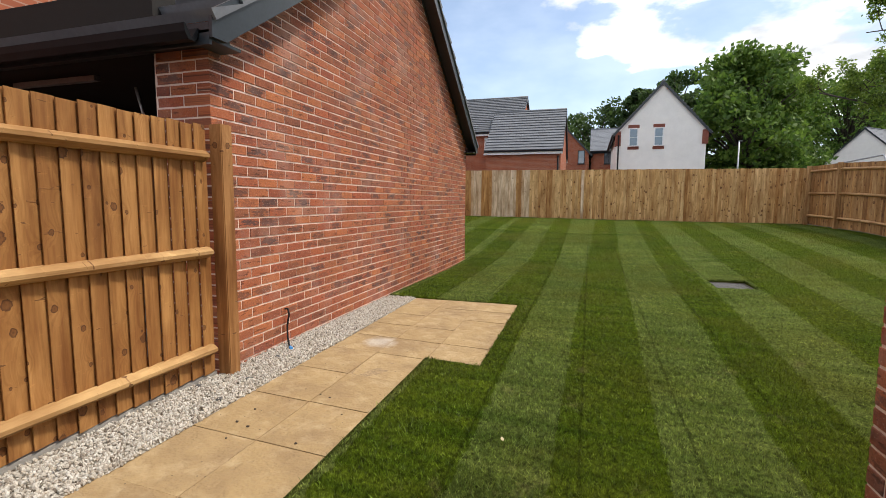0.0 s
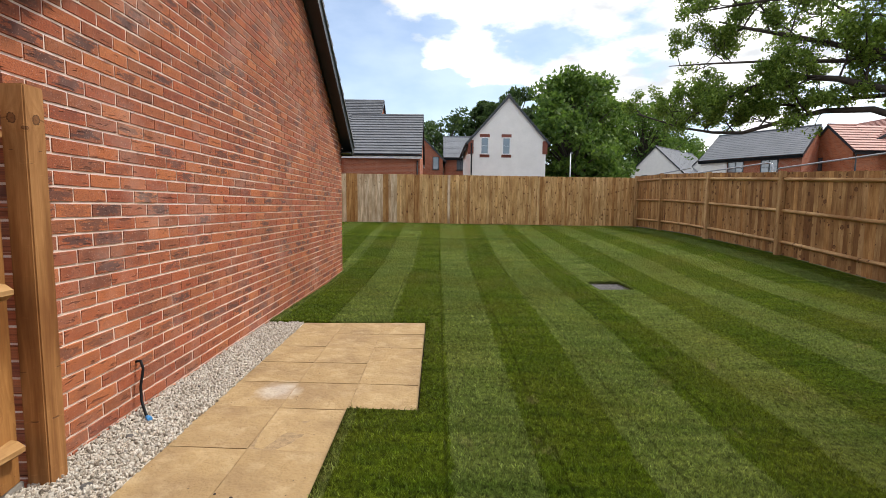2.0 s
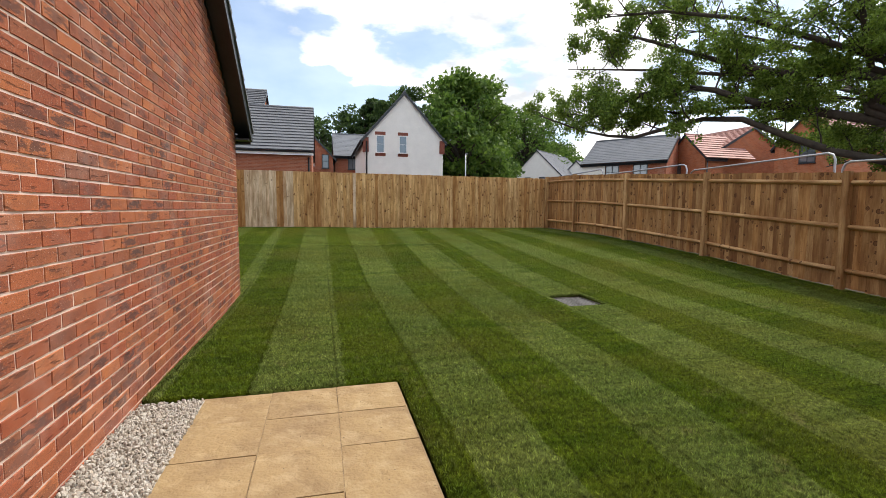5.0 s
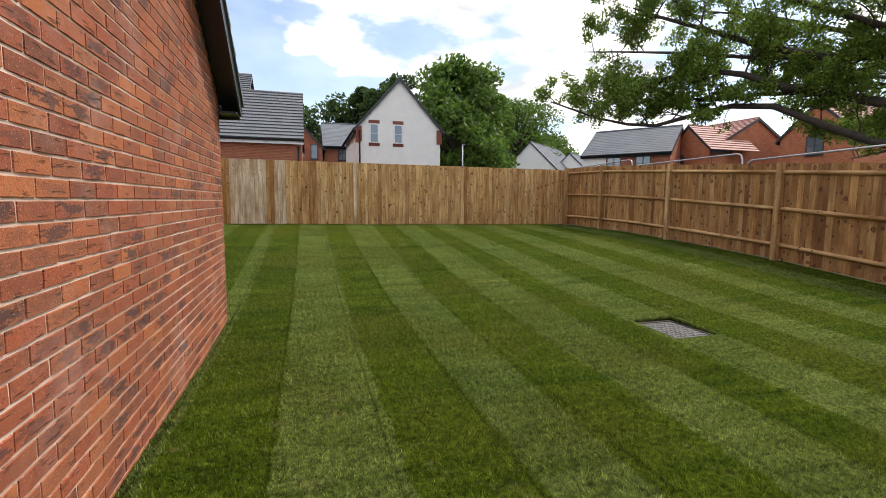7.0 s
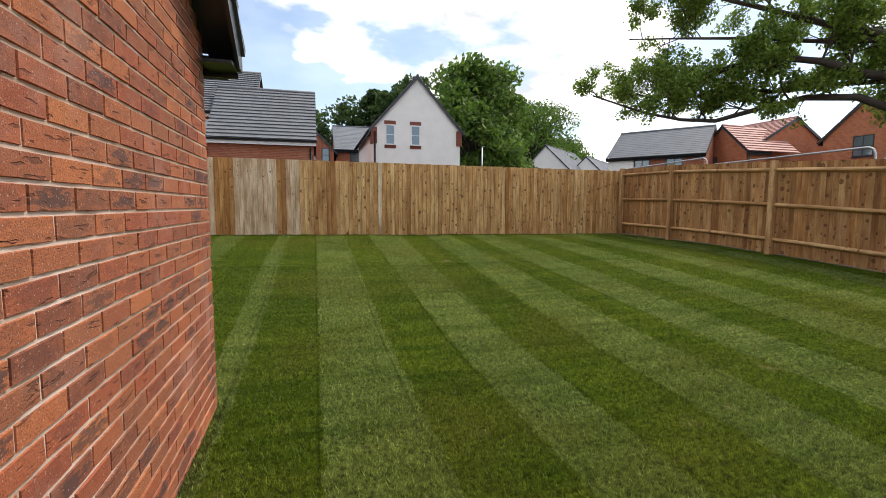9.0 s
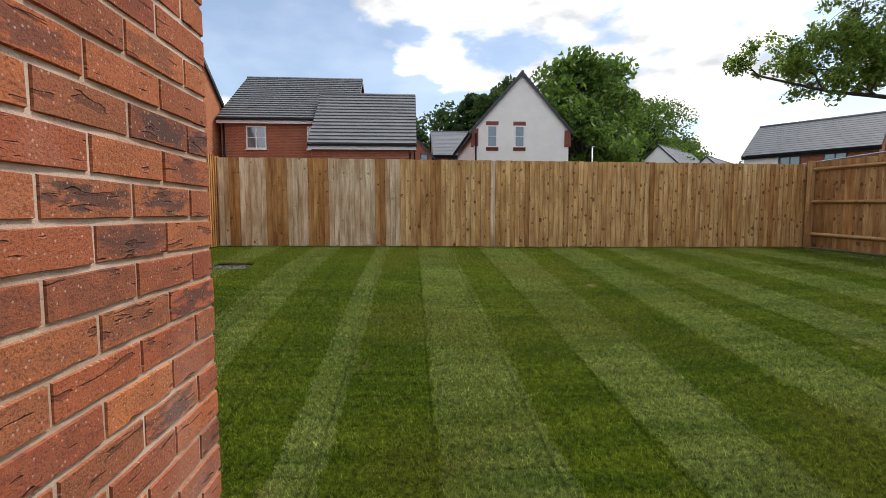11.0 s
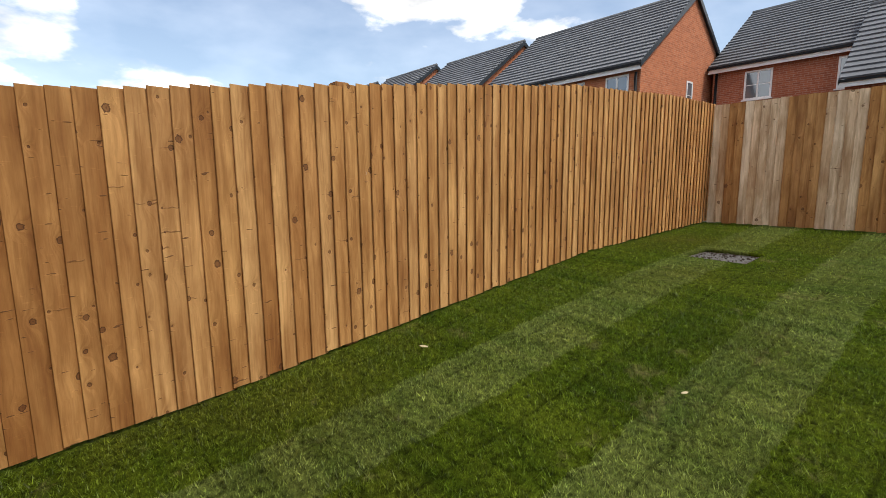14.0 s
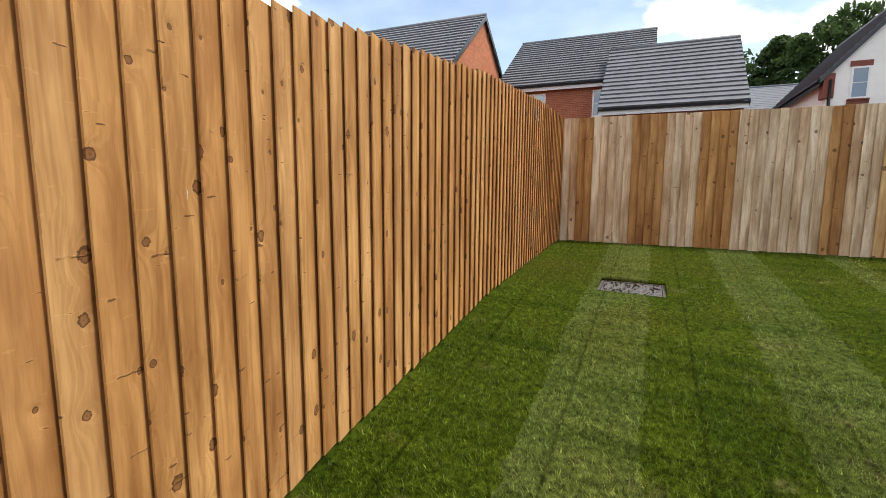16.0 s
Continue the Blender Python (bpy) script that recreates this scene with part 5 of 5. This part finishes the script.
def joined_tubes(tubes, sides=6):
    verts, faces = [], []
    for pts, rad in tubes:
        bm = tube(pts, rad, sides, False)
        bm.verts.index_update()
        k = len(verts)
        verts += [tuple(v.co) for v in bm.verts]
        faces += [tuple(v.index + k for v in f.verts) for f in bm.faces]
        bm.free()
    return verts, faces


def tree(label, at, height, radius, seed, mat, leaves, size, lobes=26, low=0.12):
    """A broad tree: trunk, limbs, and a crown of lobes with gaps between."""
    rng = random.Random(seed)
    t = thing("tree", label, "tree", at)
    part("trunk", tube([(0, 0, -0.2), (0.05, 0, height * 0.2), (0, 0.1, height * 0.45), (0.1, 0, height * 0.7)], [height * 0.03, height * 0.024, height * 0.018, height * 0.008], 8), M_BARK, t)
    tubes, centres = [], []
    for k in range(lobes):
        a = rng.uniform(0, math.tau)
        h = rng.uniform(low, 0.97)
        body = math.sqrt(max(0.05, 1 - ((h - 0.5) / 0.53) ** 2))
        r = radius * body * rng.uniform(0.15, 0.95) ** 0.7
        c = Vector((math.cos(a) * r, math.sin(a) * r, h * height))
        centres.append((c, radius * rng.uniform(0.14, 0.36)))
        base = Vector((0, 0, height * min(0.65, h * 0.6)))
        tubes.append(([base, (base + c) / 2 + Vector((0, 0, 0.3)), c], [height * 0.009, height * 0.006, height * 0.002]))
    v, f = joined_tubes(tubes, 5)
    mesh_part("branch_frame", mesh_of("branch_frame", v, f, M_BARK), t)
    v, f = leaf_cloud(centres, leaves, size, seed, 0.75)
    mesh_part("crown", mesh_of("crown", v, f, mat), t)
    return t


for k, (x, y, h, r, mt) in enumerate(((12.6, 47.0, 13.6, 5.6, M_LEAF_FAR), (16.2, 53.0, 12.8, 4.8, M_LEAF_FAR), (34.0, 80.0, 18.0, 8.5, M_LEAF_FAR), (8.5, 58.0, 15.0, 4.2, M_LEAF_DARK),
                                      (41.0, 86.0, 14.5, 7.0, M_LEAF_FAR), (0.3, 66.0, 13.4, 6.2, M_LEAF_DARK), (4.6, 62.0, 14.6, 2.8, M_LEAF_DARK), (48.0, 92.0, 11.5, 6.5, M_LEAF_FAR),
                                      (25.0, 84.0, 17.5, 6.5, M_LEAF_FAR), (58.0, 80.0, 12.0, 7.0, M_LEAF_DARK))):
    tree("full green broadleaf tree behind the houses", (x, y, 0.6), h, r, 100 + k, mt, 20000 if k < 3 else 11000, 0.24 if k < 3 else 0.28, 110 if k < 3 else 70)


def oak():
    """The old oak behind the right fence, with long low limbs reaching over towards the garden."""
    rng = random.Random(21)
    at = Vector((17.8, 13.5, 0.6))
    t = thing("oak_tree", "spreading old oak with low dark limbs and fresh leaves", "tree", at)
    trunk = [(0, 0, -0.2), (0.05, 0.05, 1.5), (0, 0, 3.0), (-0.15, 0.1, 4.6), (-0.1, 0.1, 6.5), (0.2, 0.3, 9.0), (0.1, 0.2, 11.5)]
    part("trunk", tube(trunk, [0.62, 0.5, 0.46, 0.42, 0.34, 0.22, 0.1], 14), M_BARK, t)
    limbs = [
        ([(16.2, 14.7, 3.5), (15.15, 15.55, 4.1), (14.0, 16.4, 4.8), (13.0, 17.2, 4.9), (12.05, 17.95, 4.65), (11.1, 18.7, 4.35), (10.3, 19.3, 4.45), (9.4, 20.0, 4.75), (8.0, 21.1, 5.5)], 0.21),
        ([(16.15, 14.8, 4.8), (15.1, 15.6, 5.2), (14.15, 16.3, 5.45), (13.25, 17.0, 5.95), (12.35, 17.7, 6.2), (11.35, 18.5, 6.05), (10.7, 19.0, 5.7), (9.8, 19.7, 5.45)], 0.25),
        ([(16.4, 14.6, 6.2), (15.05, 15.6, 6.3), (13.65, 16.7, 6.85), (12.1, 17.9, 7.7), (11.0, 18.8, 8.3), (10.3, 19.3, 8.7)], 0.24),
        ([(15.1, 15.6, 5.2), (13.9, 16.9, 5.3), (12.9, 18.0, 5.25), (11.9, 18.9, 5.5), (10.8, 19.9, 5.3), (9.4, 20.9, 5.6)], 0.12),
        ([(15.05, 15.6, 6.3), (13.4, 17.0, 6.55), (11.7, 18.4, 6.95), (10.2, 19.6, 7.2), (9.0, 20.5, 7.35)], 0.12),
        ([(16.6, 14.0, 6.6), (13.8, 16.2, 8.3), (11.6, 17.9, 9.0), (9.9, 19.2, 9.1)], 0.2),
        ([(16.6, 14.0, 6.2), (15.4, 13.6, 8.0), (13.6, 13.8, 9.6), (11.8, 14.6, 10.4)], 0.2),
        ([(16.6, 14.1, 6.0), (16.4, 16.0, 7.4), (15.6, 18.2, 8.6), (14.4, 20.2, 9.4)], 0.2),
        ([(16.7, 14.0, 4.8), (18.4, 15.4, 5.8), (19.6, 17.4, 6.6), (20.6, 19.8, 7.0)], 0.22),
        ([(16.7, 14.0, 5.6), (18.8, 13.6, 7.4), (21.2, 13.0, 8.8)], 0.22),
        ([(16.6, 13.9, 5.0), (16.0, 12.0, 6.2), (14.8, 10.2, 7.2), (13.4, 9.0, 7.8)], 0.2),
        ([(16.6, 14.0, 8.0), (16.0, 14.6, 10.0), (15.0, 15.4, 11.6)], 0.16),
        ([(19.0, 15.0, 3.8), (20.0, 16.6, 3.5), (21.0, 18.4, 3.4)], 0.14),
        ([(18.4, 13.2, 4.0), (19.0, 12.4, 3.8), (19.4, 12.0, 3.4)], 0.14),
    ]
    tubes, tips = [], []
    for k, (pts, r) in enumerate(limbs):
        root = [Vector((17.75, 13.55, max(2.6, pts[0][2] - 0.5))) - at] if k not in (3, 4) else []
        pts = root + [Vector(p) - at for p in pts]
        n = len(pts)
        part("limb", tube(pts, [r * 0.72 * (1 - 0.82 * i / (n - 1)) for i in range(n)], 8), M_BARK, t)
        for i in range(1, n):
            d = (pts[i] - pts[i - 1]).normalized()
            for j in range((2 if k == 0 else 3 if k < 5 else 5) if i > 1 else 2):
                q = pts[i - 1].lerp(pts[i], rng.random())
                h = (d * 0.5 + Vector((rng.uniform(-1, 1), rng.uniform(-1, 1), rng.uniform(0.0 if k == 0 else -0.4, 1.5)))).normalized()
                grow(q, h, rng.uniform(0.55, 1.15) if k < 5 else rng.uniform(0.8, 1.5), max(0.018, r * 0.16), 2, rng, tubes, tips, 0.05, 0.9)
    v, f = joined_tubes(tubes, 5)
    tagged(mesh_part("twig_frame", mesh_of("twig_frame", v, f, M_BARK), t), kind="stuff")
    centres = [(p, 0.1 + 0.24 * rng.random()) for p, ln in tips if rng.random() < 0.9]
    v, f = leaf_cloud(centres, 150000, 0.062, 8, 0.9)
    mesh_part("crown", mesh_of("crown", v, f, M_LEAF), t)


oak()


# ---- fallen litter on the lawn ----
M_DRY = plain("dry_leaf", (0.46, 0.38, 0.23), 0.8, scale=30, vary=0.25)


def litter(x, y, s, turn, label):
    bm = bmesh.new()
    n = 7
    ring = [(-1, 0), (-0.5, 0.42), (0.2, 0.5), (0.8, 0.25), (1.05, 0.0), (0.7, -0.32), (0.0, -0.45), (-0.6, -0.3)]
    lo = [bm.verts.new((a * s, b * s, 0.012 + 0.7 * s * abs(b) + 0.35 * s * a * a)) for a, b in ring]
    hi = [bm.verts.new((a * s * 0.96, b * s * 0.96, 0.0145 + 0.7 * s * abs(b) + 0.35 * s * a * a)) for a, b in ring]
    bm.faces.new(lo[::-1])
    bm.faces.new(hi)
    for i in range(len(ring)):
        bm.faces.new((lo[i], lo[(i + 1) % len(ring)], hi[(i + 1) % len(ring)], hi[i]))
    ob = part("dry_leaf", bm, M_DRY)
    ob.matrix_basis = pose(x, y, ground_z(x, y) + 0.016, 0, 0, turn)
    tagged(ob, label, "leaf")


litter(-5.09, 11.41, 0.034, 20, "curled pale dry leaf lying on the lawn")
litter(-3.66, 11.92, 0.022, 70, "small pale dry leaf lying on the lawn")
litter(-0.39, 2.31, 0.02, 110, "thin pale scrap of dry leaf on the lawn")


def clod(x, y, r, mat, lift, label, category, group):
    """A small lump of soil or a dark stone with broken faces."""
    rng = random.Random(int(x * 1000 + y * 77))
    bm = bmesh.new()
    bmesh.ops.create_icosphere(bm, subdivisions=1, radius=r)
    for v in bm.verts:
        v.co *= rng.uniform(0.7, 1.25)
        v.co.z *= 0.6
    ob = part(category.replace(" ", "_"), bm, mat)
    ob.matrix_basis = pose(x, y, ground_z(x, y) + lift, 0, 0, rng.uniform(0, 360))
    tagged(ob, label, category, group)


M_STONE = plain("dark_stone", (0.09, 0.085, 0.08), 0.9, scale=40, vary=0.35, relief=0.5)
CRUMBS = ((-1.60, 2.50, 0.008), (-1.52, 2.48, 0.009), (-1.84, 2.18, 0.008), (-1.83, 2.02, 0.009), (-1.74, 2.0, 0.011), (-1.40, 1.95, 0.010), (-1.76, 1.86, 0.007), (-1.34, 2.31, 0.007))
STONES = ((-2.24, 2.92, 0.022), (-2.15, 2.50, 0.026), (-2.36, 2.28, 0.022), (-2.10, 2.18, 0.024), (-2.22, 3.6, 0.018))
for cx, cy, r in CRUMBS:
    clod(cx, cy, r, M_SOIL, -0.011, "small dark soil crumb on the buff paving", "soil crumb", "soil crumbs on the path")
for cx, cy, r in STONES:
    clod(cx, cy, r, M_STONE, 0.004, "dark grey stone among the pale chippings", "dark stone", "dark stones in the gravel")

# ---- pieces of the walls, and the grass ----
lay_all_bricks()
lay_house_bricks()
grass("grass_near", 720000, (-5.55, 1.6, 0.9, 13.5), 0.030, 0.0022, 1)
grass("grass_far", 300000, (-5.55, 6.3, 1.0, 17.1), 0.026, 0.0032, 2)
